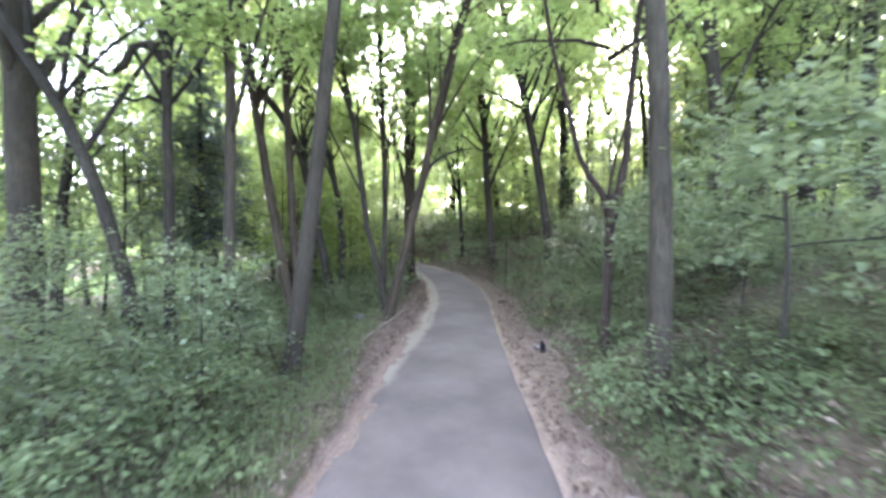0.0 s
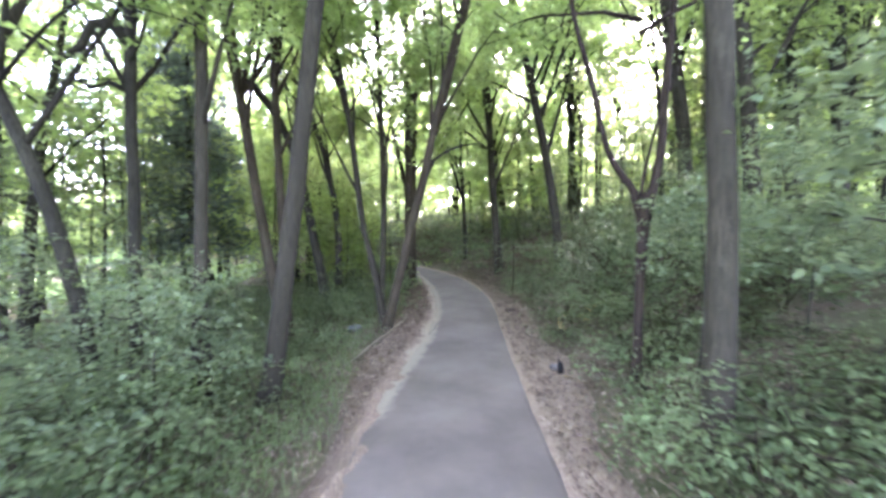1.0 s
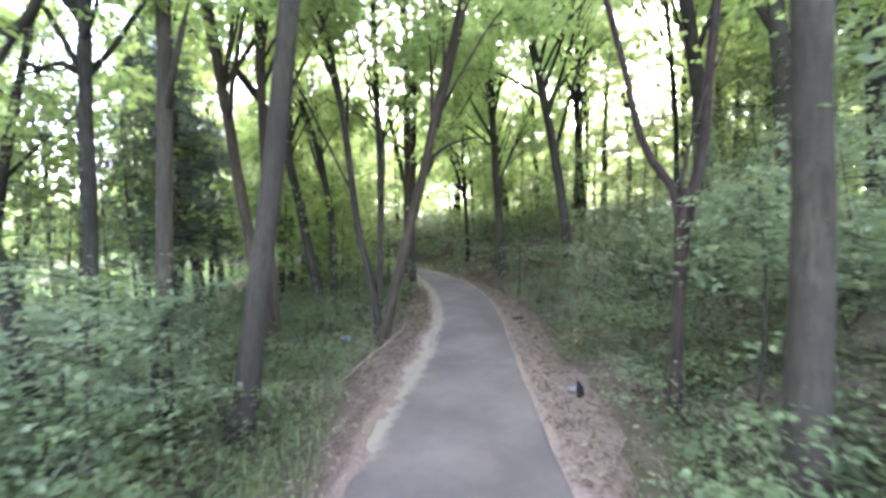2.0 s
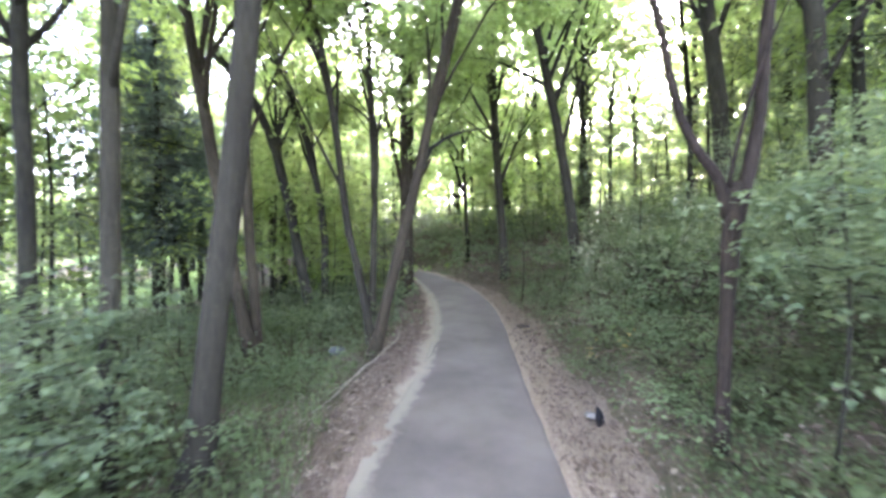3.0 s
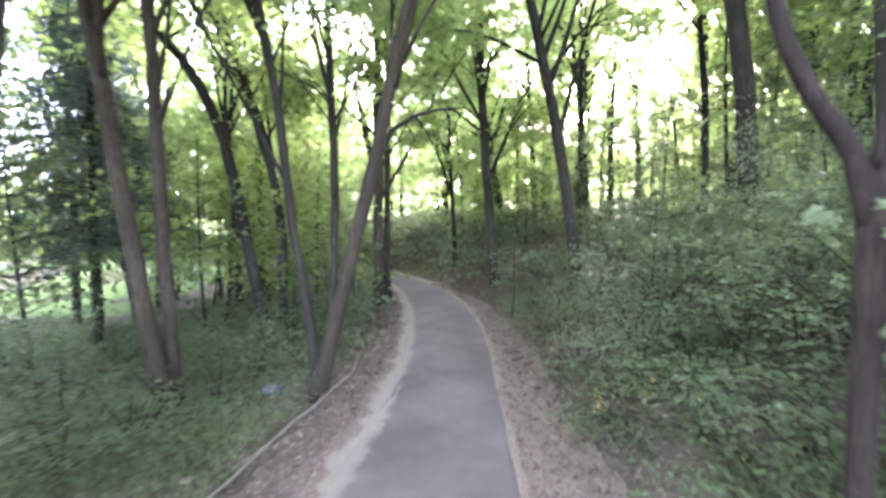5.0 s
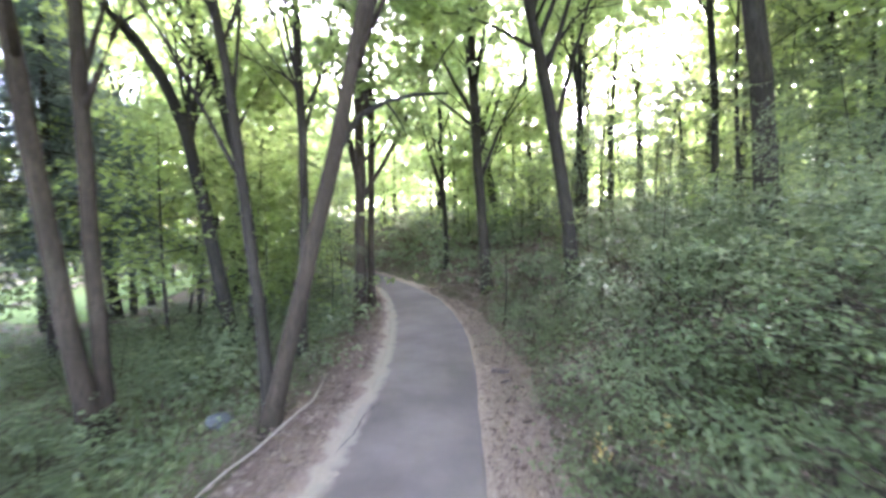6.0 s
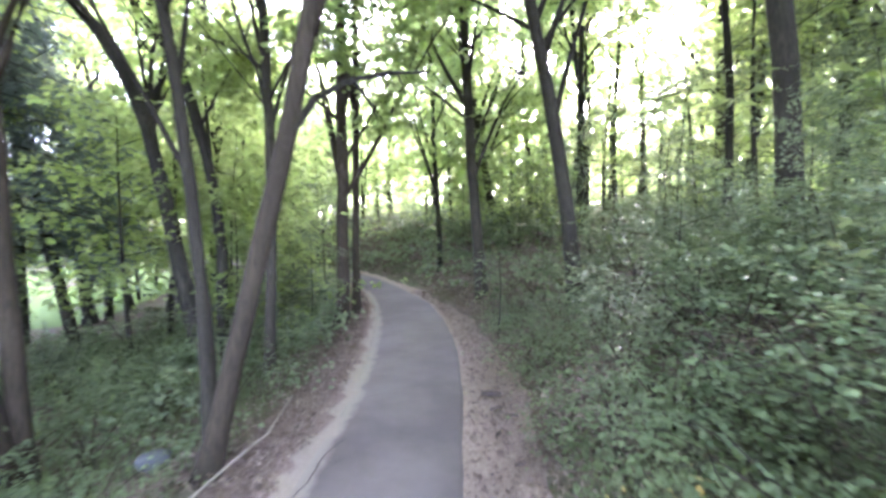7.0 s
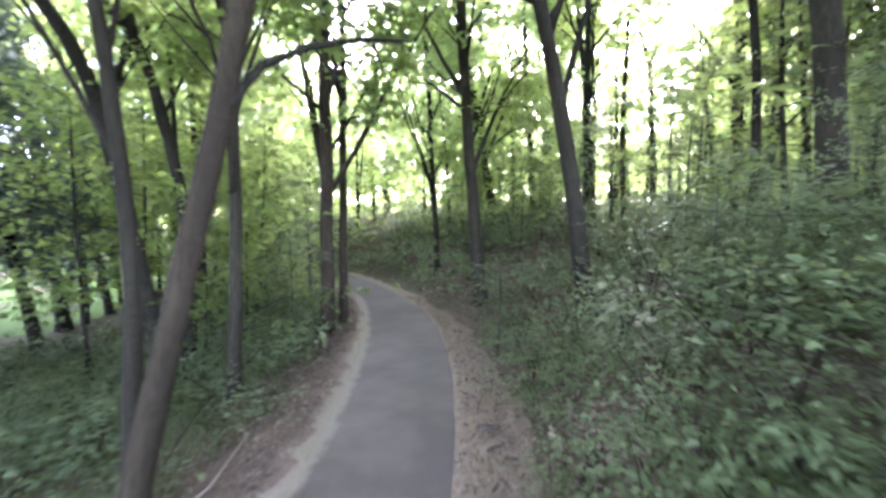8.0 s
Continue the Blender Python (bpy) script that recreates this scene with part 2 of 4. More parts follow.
def crack(points):
    """A hairline in the asphalt, as a thin dark ribbon."""
    p = np.array(points, float)
    q = np.linspace(0, 1, 24)
    t = np.linspace(0, 1, len(p))
    x = np.interp(q, t, p[:, 0]) + rng.normal(0, 0.008, 24)
    y = np.interp(q, t, p[:, 1])
    w = 0.006 * np.sin(np.pi * q) + 0.001
    z = 0.028 * y + 0.0275
    V = np.concatenate([np.stack([x - w, y, z], 1), np.stack([x + w, y, z], 1)])
    F = [[k, k + 24, k + 25, k + 1] for k in range(23)]
    ob = new("crack", made("crack", V, F, TAR))
    ob.parent = path


crack([(-0.32, 8.6), (-0.22, 9.0), (-0.2, 9.35), (-0.05, 9.7)])
crack([(-0.2, 9.3), (-0.08, 9.25), (0.02, 9.32)])
crack([(-0.1, 10.6), (0.15, 10.75), (0.35, 10.7)])

ripple = lambda s, k: 0.5 * np.sin(py * 2.3 * k + s) + 0.3 * np.sin(py * 5.1 * k + 2 * s) + 0.2 * np.sin(py * 13.3 * k + s)
cover = smooth(py, 6.2, 9.0)
thin = smooth(py, 11, 15)


def verge_height(x, y, t):
    """Level with the asphalt at its inner edge, sinking under the plants at its outer one."""
    soft = np.maximum(lie(x, y), crown_of_path(x, y) - 0.02) - 0.012 + 0.016 * np.sin(9 * x + 5 * y) * np.sin(7 * y - 3 * x) * smooth(t, 0.08, 0.4)
    return soft - 0.13 * t ** 5 + 0.022 * (1 - t) ** 3


def sand_height(x, y, t):
    """Washed sand that laps thinly over the asphalt in an uneven line."""
    lap = 0.006 * np.sin(11 * x + 4.3 * y) + 0.006 * np.sin(5.2 * y - 7 * x) + 0.004 * np.sin(17 * y + 3 * x) + 0.009 * np.sin(31 * x + 12 * y) * np.sin(23 * y - 9 * x)
    over = crown_of_path(x, y) - 0.012 + 0.03 * smooth(t, 0.0, 0.3) + lap
    return over * (1 - smooth(t, 0.3, 0.5)) + verge_height(x, y, t) * smooth(t, 0.3, 0.5)


dl = 0.24 + 0.63 * smooth(py, 4.8, 7.5) - 0.25 * thin + 0.12 * ripple(1, 0.6)
tagged(new("verge_left", strip("verge_left", left_edge(py) + 0.05 + (0.13 * ripple(0, 1.4) + 0.07 * ripple(2, 4.1)) * smooth(py, 2, 5), left_edge(py) - 0.12 - dl, sand_height, VERGE_LEFT, 25, lambda y, t: (1 - smooth(t, 0.05, 0.42)) * (0.35 + 0.65 * smooth(y, 6.0, 8.6)))), "brown dirt verge strewn with dry leaves", "verge", kind="structure")
dr = 0.62 + 0.22 * smooth(py, 4.5, 6.5) + 0.12 * ripple(3, 0.7) - 0.2 * thin
tagged(new("verge_right", strip("verge_right", PATH_R - 0.06, right_edge(py) + dr, verge_height, VERGE_RIGHT, 25, lambda y, t: np.full(t.shape, 0.02))), "brown and tan verge of dirt and dry leaves", "verge", kind="structure")


def lawn_height(x, y):
    return lie(x, y) + 0.02


lawn = tagged(new("lawn", sheet("lawn", np.linspace(-70, -9.6, 40), np.linspace(18.5, 70, 30), lawn_height, LAWN)), "sunlit mown grass clearing beyond the trees", "lawn", kind="structure")


# ---- leaves, tubes and trees ----
def unit(v):
    return v / np.maximum(np.linalg.norm(v, axis=-1, keepdims=True), 1e-9)


def leaf_mesh(name, centres, heads, ups, sizes, mat, wide=0.62, fine=False):
    """Folded leaves: a base, a tip and two sides (fine: four side points)."""
    h = unit(heads)
    s = unit(np.cross(h, ups))
    u = np.cross(s, h)
    L = sizes[:, None]
    if fine:
        ks = [(0, 0, 0), (0.22, wide * .5, .10), (0.62, wide * .42, .07), (1, 0, -.10), (0.62, -wide * .42, .07), (0.22, -wide * .5, .10)]
        quads = [(0, 1, 2, 3), (0, 3, 4, 5)]
    else:
        ks = [(0, 0, 0), (0.42, wide * .5, .08), (1, 0, -.08), (0.42, -wide * .5, .08)]
        quads = [(0, 1, 2, 3)]
    V = np.stack([centres + L * (a * h + b * s + c * u) for a, b, c in ks], 1)
    k = len(ks)
    base = np.arange(len(centres))[:, None] * k
    F = np.concatenate([base + np.array(q)[None] for q in quads])
    me = bpy.data.meshes.new(name)
    nv, nf = len(centres) * k, len(F)
    me.vertices.add(nv)
    me.vertices.foreach_set("co", V.reshape(-1).astype(np.float32))
    me.loops.add(nf * 4)
    me.loops.foreach_set("vertex_index", F.reshape(-1).astype(np.int32))
    me.polygons.add(nf)
    me.polygons.foreach_set("loop_start", np.arange(0, nf * 4, 4, dtype=np.int32))
    me.update(calc_edges=True)
    me.materials.append(mat)
    return me


def sprays(points, n, radius, size, flat=0.25, droop=0.3, wild=0.38):
    """Leaf places round twig ends: flat layers of leaves that point outwards and hang a little."""
    m = len(points)
    ang = rng.uniform(0, 2 * np.pi, (m, n))
    rad = radius * np.sqrt(rng.uniform(0.02, 1, (m, n))) * rng.uniform(0.6, 1.25, (m, 1))
    tilt = rng.normal(0, 0.22, (m, 1, 2))
    dx, dy = rad * np.cos(ang), rad * np.sin(ang)
    dz = dx * tilt[..., 0] + dy * tilt[..., 1] + rng.normal(0, flat * radius * 0.5, (m, n)) - droop * rad * rad / radius
    c = points[:, None] + np.stack([dx, dy, dz], -1)
    turn = ang + rng.normal(0, 0.7, (m, n))
    head = np.stack([np.cos(turn), np.sin(turn), rng.normal(-0.25, 0.3, (m, n)) if wild > 0.3 else rng.normal(-0.08, 0.16, (m, n))], -1)
    up = np.stack([rng.normal(0, wild, (m, n)), rng.normal(0, wild, (m, n)), np.ones((m, n))], -1)
    s = size * rng.uniform(0.6, 1.3, (m, n))
    return c.reshape(-1, 3), head.reshape(-1, 3), up.reshape(-1, 3), s.reshape(-1)


def tube(points, radii, sides=8, lumps=0.0):
    """Rings along a line: vertices and faces, with the far end closed to a point."""
    P = np.asarray(points, float)
    R = np.asarray(radii, float)
    T = unit(np.gradient(P, axis=0))
    ref = np.where(np.abs(T[:, 2:3]) > 0.9, np.array([[1.0, 0, 0]]), np.array([[0, 0, 1.0]]))
    A = unit(np.cross(T, ref))
    B = np.cross(T, A)
    sides = max(sides, 3)
    th = np.arange(sides) * 2 * np.pi / sides
    r = R[:, None] * (1 + lumps * (np.sin(3 * th[None] + P[:, 2:3] * 1.3) * 0.5 + rng.normal(0, 0.6, (len(P), sides))))
    V = P[:, None] + r[..., None] * (np.cos(th)[None, :, None] * A[:, None] + np.sin(th)[None, :, None] * B[:, None])
    V = V.reshape(-1, 3)
    n = len(P)
    i = np.arange(n - 1)[:, None] * sides
    j = np.arange(sides)[None]
    k = (j + 1) % sides
    F = np.stack([i + j, i + k, i + sides + k, i + sides + j], -1).reshape(-1, 4).tolist()
    F.append(list(range(sides))[::-1])
    F.append([(n - 1) * sides + q for q in range(sides)])
    return V, F


def tube_mesh(name, tubes, mat):
    V, F, at = [], [], 0
    for v, f in tubes:
        V.append(v)
        F += [[q + at for q in g] for g in f]
        at += len(v)
    return made(name, np.concatenate(V), F, mat, True)


def part(name, me, parent, label="", kind=""):
    ob = new(name, me)
    ob.parent = parent
    return tagged(ob, label, kind=kind)


def thing(name, at, label, category, group=""):
    ob = new(name)
    ob.empty_display_size = 0.2
    ob.location = at
    return tagged(ob, label, category, group)


def limb_line(start, azimuth, lift, length, sag=0.12, steps=6):
    t = np.linspace(0, 1, steps)
    bend = rng.normal(0, 0.12)
    a = azimuth + bend * t * 2
    x = start[0] + length * t * np.cos(lift) * np.cos(a)
    y = start[1] + length * t * np.cos(lift) * np.sin(a)
    z = start[2] + length * (t * np.sin(lift) - sag * t * t) + rng.normal(0, 0.03 * length, steps) * t
    return np.stack([x, y, z], 1)


def grow(axis, low, top, reach, limbs, per_limb, leaves, leaf_size, limb_r, spray_r=0.5, lift=(0.35, 0.95), sides=5, wild=0.55):
    """Limbs round an axis and the leaf sprays at their twigs."""
    groups, tips = [], []
    for i in range(limbs):
        tubes = []
        groups.append(tubes)
        k = (i + rng.uniform(0, 1)) / limbs
        z = low + (top - low) * k ** 0.9
        az = i * 2.4 + rng.uniform(-0.6, 0.6)
        length = reach * (0.55 + 0.45 * math.sin(math.pi * min(1, 0.25 + 0.75 * k))) * rng.uniform(0.7, 1.15) * (1.0 - 0.45 * k)
        line = limb_line(axis(z), az, rng.uniform(*lift) + 0.25 * k, length)
        r0 = limb_r * (1.15 - 0.7 * k)
        tubes.append(tube(line, np.linspace(r0, 0.008, len(line)), sides))
        n_side = max(2, per_limb // (4 if sides > 4 else 6))
        for s in range(n_side):
            t = rng.uniform(0.3, 0.95)
            p = line[0] * 0 + np.array([np.interp(t, np.linspace(0, 1, len(line)), line[:, d]) for d in range(3)])
            side = limb_line(p, az + rng.choice([-1, 1]) * rng.uniform(0.5, 1.2), rng.uniform(-0.05, 0.5), length * rng.uniform(0.25, 0.5), 0.15, 4)
            tubes.append(tube(side, np.linspace(r0 * 0.35, 0.005, 4), sides - 1))
            tips += [side[-1], side[-2], side[-1] + rng.normal(0, 0.3, 3)]
            if sides > 4:
                for q in range(2):
                    twig = limb_line(side[1 + q], az + rng.uniform(-1.6, 1.6), rng.uniform(0.3, 1.1), length * rng.uniform(0.15, 0.3), 0.1, 3)
                    tubes.append(tube(twig, np.linspace(r0 * 0.2, 0.003, 3), 3))
                    tips.append(twig[-1])
        ts = rng.uniform(0.35, 1.0, max(1, per_limb - 3 * n_side))
        for t in ts:
            tips.append(np.array([np.interp(t, np.linspace(0, 1, len(line)), line[:, d]) for d in range(3)]) + rng.normal(0, 0.25, 3))
    tips = np.array(tips)
    return groups, sprays(tips, leaves, spray_r, leaf_size, wild=wild)


def tree(name, label, X0, lean, bow, Y, dia, height, mat, low=5.0, reach=3.2, limbs=12, per_limb=15, leaves=31, leaf_size=0.127, flare=1.5, group="woodland trees", bend=0.0, aside=(0.0, 0.0), boughs=3):
    """A tree whose trunk follows X0 + lean z + bow z^2 (z is the world's height)."""
    def axis(z):
        zz = min(z, 8.0)
        x = X0 + lean * zz + bow * zz * zz + (lean + 2 * bow * zz) * 0.6 * (z - zz)
        over = min(max(z - 4.0, 0), 4.0)
        x += bend * over * over + bend * 4 * max(z - 8.0, 0)
        near_foot = 1 - float(smooth(z, 0.3, 2.6))
        return np.array([x + aside[0] * near_foot, Y + aside[1] * near_foot + 0.02 * math.sin(z * 0.9 + X0), z])
    g = float(lie(X0 + aside[0], Y + aside[1]))
    root = thing(name, (float(axis(g)[0]), Y + aside[1], g), label, "tree", group)
    off = np.array(root.location)
    zs = np.concatenate([[g - 0.25, g, g + 0.12, g + 0.35], np.arange(g + 0.8, height, 0.55)])
    pts = np.array([axis(z) for z in zs])
    pts[:, 0] += np.cumsum(rng.normal(0, 0.012, len(zs)))
    rad = dia / 2 * np.interp(zs, [g - 0.25, g, g + 0.35, g + 1.0, 2 + g, height * 0.6, height], [flare * 1.1, flare, 1.16, 1.06, 1.0, 0.72, 0.12])
    v, f = tube(pts - off, rad, 14, 0.03)
    part("trunk", made("trunk", v, f, mat, True), root)
    if limbs:
        for j in range(boughs):
            z = low * rng.uniform(0.72, 1.05) + 0.5 * j
            line = limb_line(axis(z), 2.4 * j + rng.uniform(0, 6.28), rng.uniform(1.0, 1.3), rng.uniform(2.6, 4.4), rng.uniform(-0.12, 0.05), 8)
            bough = part("bough", tube_mesh("bough", [tube(line - off, np.linspace(dia * 0.24, 0.012, 8), 8, 0.05)], mat), root)
            for q in (3, 4, 5, 6):
                side = limb_line(line[q], rng.uniform(0, 6.28), rng.uniform(0.7, 1.2), rng.uniform(0.8, 1.6), -0.05, 5)
                part("twig", tube_mesh("twig", [tube(side - off, np.linspace(dia * 0.09, 0.005, 5), 5)], mat), bough)
        tb, lf = grow(axis, low, height * 0.97, reach, limbs, per_limb, leaves, leaf_size, dia * 0.17, 0.42, (0.5, 1.15))
        for one in tb:
            part("limb", tube_mesh("limb", [(a - off, b) for a, b in one], mat), root)
        part("crown", leaf_mesh("crown", lf[0] - off, *lf[1:], LEAF_CROWN), root, "yellow-green broad leaves lit from behind", "stuff")
    return root


# ---- the trees along the path ----
GREY, BROWN, PALE, DARK = BARK_GREY, BARK_BROWN, BARK_PALE, BARK_DARK
# label, foot, lean, bow, distance, thickness, height, bark, lowest limb, reach, limbs
NEAR_LEFT = [   # the first trees on the left
    ("massive grey-brown oak trunk with furrowed bark", -5.8, 0.01, 0.0, 6.1, 0.38, 15, GREY, 4.2, 3.8, 14),
    ("dark leaning tree trunk beside the undergrowth", -3.85, 0.0386, -0.0815, 5.6, 0.159, 11, DARK, 3.5, 3.0, 12),
    ("slender dark tree with crooked upper limbs", -4.12, 0.007, -0.002, 6.6, 0.15, 13, DARK, 3.6, 3.0, 14),
    ("straight grey-brown woodland tree with bare trunk", -3.114, 0.0704, -0.011, 6.33, 0.163, 14, GREY, 4.6, 2.8, 10),
    ("smooth grey tree leaning over towards the path", -2.064, 0.1447, -0.0046, 5.8, 0.208, 14, PALE, 5.6, 3.0, 9),
]
LEANING = [   # the leaning clump farther along
    ("brown twin-stemmed tree leaning away from path", -3.218, -0.1645, 0.0004, 9.51, 0.207, 13, BROWN, 4.2, 2.6, 11),
    ("slim brown tree beside its leaning neighbour", -3.195, -0.0539, 0.003, 9.69, 0.173, 14, BROWN, 4.4, 2.6, 11),
    ("dark crooked tree bowed away from the path", -3.24, -0.155, -0.013, 13.06, 0.244, 12, DARK, 3.6, 3.0, 12),
    ("thin dark tree bowed at the top", -3.13, 0.1416, -0.0502, 13.37, 0.185, 11, DARK, 3.6, 2.6, 11),
    ("slim pale grey tree bending slightly outwards", -1.62, -0.0231, -0.0179, 10.29, 0.136, 13, PALE, 3.8, 2.6, 11),
    ("slim grey tree standing upright behind the clump", -1.596, 0.0315, -0.0066, 11.77, 0.147, 13, GREY, 3.6, 2.6, 15),
    ("brown tree leaning strongly across the path", -1.17, 0.25, 0.0006, 9.2, 0.165, 13, BROWN, 4.0, 2.8, 15),
]
AT_BEND = [   # round the bend
    ("upright brown tree at the path's bend", -1.191, 0.0035, -0.001, 14.57, 0.236, 15, BROWN, 3.2, 3.2, 18),
    ("brown tree stem close behind its twin", -1.08, 0.0, 0.0, 15.5, 0.16, 12, BROWN, 4.5, 2.7, 11),
    ("grey tree at the foot of the bank by the bend", 1.861, -0.0827, 0.0026, 15.94, 0.253, 16, GREY, 3.8, 3.4, 19),
    ("leaning tree on the bank behind the bend", 3.25, -0.189, 0.0013, 21.4, 0.26, 15, GREY, 4.4, 3.2, 17),
    ("thin dark sapling beyond the bend", 0.86, -0.021, -0.0026, 19.4, 0.15, 11, DARK, 3.8, 2.4, 12),
    ("smooth grey tree leaning over from the bank", 3.157, -0.0541, -0.0153, 12.82, 0.231, 14, PALE, 5.0, 3.8, 26),
    ("thin straight dark tree on the bank", 5.116, -0.0378, 0.0041, 18.93, 0.2, 15, DARK, 6.8, 3.4, 20),
]
ON_BANK = [   # up the bank
    ("straight thick tree with lichened grey bark", 2.037, 0.0022, -0.0073, 4.08, 0.199, 15, GREY, 5.6, 3.2, 8),
    ("stout straight dark grey tree on the bank", 6.26, 0.0016, -0.0115, 12.24, 0.35, 18, GREY, 7.2, 4.8, 18),
    ("grey tree leaning slightly on the bank", 5.913, -0.0905, -0.0004, 9.08, 0.276, 15, GREY, 4.8, 3.4, 12),
    ("dark upright tree on the wooded bank", 8.7, 0.0342, -0.0062, 10.79, 0.317, 14, DARK, 4.4, 3.0, 10),
    ("slim forked tree high on the bank", 8.207, 0.1355, -0.0118, 17.95, 0.26, 14, BROWN, 7.0, 3.4, 13),
    ("slim dark tree standing by the forked one", 6.227, 0.0811, -0.0123, 13.99, 0.15, 14, DARK, 7.4, 3.4, 12),
]
AT_CLEARING = [   # by the clearing
    ("dark leaning tree at the edge of the clearing", -8.045, -0.2147, -0.0017, 16.04, 0.228, 11, DARK, 4.0, 2.6, 9),
    ("dark tree standing where the clearing begins", -9.65, -0.1126, 0, 18.62, 0.304, 12, DARK, 4.0, 2.8, 9),
    ("thin dark tree by the sunlit grass", -9.52, -0.144, 0.0, 20.2, 0.19, 10, DARK, 3.8, 2.4, 8),
]
HEROES = NEAR_LEFT + LEANING + AT_BEND + ON_BANK + AT_CLEARING
ASIDE = {"slim pale grey tree bending slightly outwards": (0.38, -0.8)}
for label, x0, lean, bow, y, dia, height, mat, low, reach, limbs in HEROES:
    made_tree = tree("woodland_tree", label, x0, lean, bow, y, dia, height, mat, low, reach, limbs, bend=-0.13 if "bowed away" in label else 0.0, aside=ASIDE.get(label, (0.0, 0.0)), boughs=2 if low > 5 else 4, leaf_size=0.122 if y < 11 else 0.15)
    if "crooked upper limbs" in label:
        crooked = made_tree
        cb = np.array(crooked.location)
        for line, radii in (([(-4.1, 6.6, 4.55), (-4.3, 6.6, 4.78), (-4.5, 6.55, 4.74), (-4.62, 6.5, 4.43), (-4.8, 6.45, 4.28), (-5.05, 6.4, 4.4), (-5.4, 6.3, 4.7)], [.085, .08, .07, .055, .045, .035, .015]),
                            ([(-4.1, 6.6, 3.9), (-4.3, 6.55, 4.0), (-4.5, 6.5, 3.92), (-4.75, 6.4, 4.05)], [.04, .035, .025, .01]),
                            ([(-4.05, 6.6, 4.6), (-3.9, 6.6, 5.0), (-3.6, 6.6, 5.3), (-3.4, 6.6, 5.9)], [.06, .05, .04, .02])):
            part("limb", tube_mesh("limb", [tube(np.array(line) - cb, radii, 8, 0.08)], mat), crooked, "twisted dark limb")

dead = tree("dead_tree", "bare broken-topped dead tree against the sky", 7.7, 0.1283, -0.0154, 21.1, 0.21, 9.5, BROWN, limbs=0)
db = np.array(dead.location)
part("limb", tube_mesh("limb", [tube(np.array([(7.8, 21.1, 7.4), (7.98, 21.1, 8.2), (8.06, 21.1, 9.4)]) - db, [0.075, 0.05, 0.02], 6)], BROWN), dead)
part("limb", tube_mesh("limb", [tube(np.array([(7.79, 21.1, 7.6), (7.5, 21.1, 8.5), (7.36, 21.1, 9.6)]) - db, [0.075, 0.05, 0.02], 6)], BROWN), dead)


def forked_tree():
    """The small tree on the path's right that divides at head height."""
    Y = 5.7
    root = thing("forked_tree", (2.1, Y, float(lie(2.1, Y))), "dark brown forked tree with a swollen crotch", "tree", "woodland trees")
    off = np.array(root.location)

    def line(points, radii, sides=12, lumps=0.04):
        p = np.array(points, float)
        t = np.linspace(0, 1, len(p))
        q = np.linspace(0, 1, 3 * len(p))
        v, f = tube(np.stack([np.interp(q, t, p[:, d]) for d in range(3)], 1) - off, np.interp(q, t, radii), sides, lumps)
        return made("trunk", v, f, BARK_RED, True)
    g = root.location.z
    part("trunk", line([(2.1, Y, g - .2), (2.1, Y, g + .1), (2.11, Y, 1.0), (2.12, Y, 1.5), (2.14, Y, 2.0), (2.15, Y, 2.3), (2.16, Y, 2.5)], [.085, .06, .05, .052, .066, .072, .045]), root)
    part("limb", line([(2.13, Y, 2.2), (2.04, Y, 2.52), (1.86, Y, 2.75), (1.75, Y, 2.96), (1.66, Y, 3.3), (1.60, Y, 3.6), (1.37, Y, 4.4), (1.2, Y, 5.6), (1.1, Y, 6.6)], [.05, .042, .036, .033, .031, .029, .026, .022, .012]), root)
    part("limb", line([(2.17, Y, 2.2), (2.27, Y, 2.6), (2.34, Y, 3.0), (2.36, Y, 3.43), (2.45, Y, 4.5), (2.6, Y, 5.8), (2.7, Y, 7.0)], [.06, .052, .046, .043, .038, .03, .018]), root)
    part("limb", line([(2.1, Y - .03, 2.45), (2.13, Y - .05, 2.7), (2.2, Y - .05, 3.0), (2.3, Y - .05, 3.35), (2.5, Y - .1, 3.9)], [.02, .017, .014, .011, .005], 7), root)

    def axis(z):
        return np.array([1.9 + 0.3 * rng.uniform(-1, 1), Y, z])
    tb, lf = grow(axis, 3.9, 7.5, 2.2, 14, 12, 24, 0.095, 0.03)
    for one in tb:
        part("limb", tube_mesh("limb", [(a - off, b) for a, b in one], BARK_RED), root)
    part("crown", leaf_mesh("crown", lf[0] - off, *lf[1:], LEAF_CROWN), root, "yellow-green broad leaves", "stuff")


forked_tree()

# the long broken bough that reaches from the leaning tree over the path
bough = tagged(new("broken_bough", tube_mesh("broken_bough", [
    tube([(-.36, 9.2, 3.12), (-.25, 9.45, 3.46), (.02, 9.75, 3.71), (.32, 10.0, 3.86), (.73, 10.3, 3.97)], [.036, .034, .028, .022, .012], 8, 0.05),
    tube([(.02, 9.75, 3.71), (.17, 9.85, 3.52), (.24, 9.9, 3.36)], [.015, .01, .005], 5),
    tube([(.42, 10.05, 3.88), (.5, 10.12, 3.66)], [.012, .004], 5)], BARK_DARK)), "broken dark bough reaching over the path", "branch")


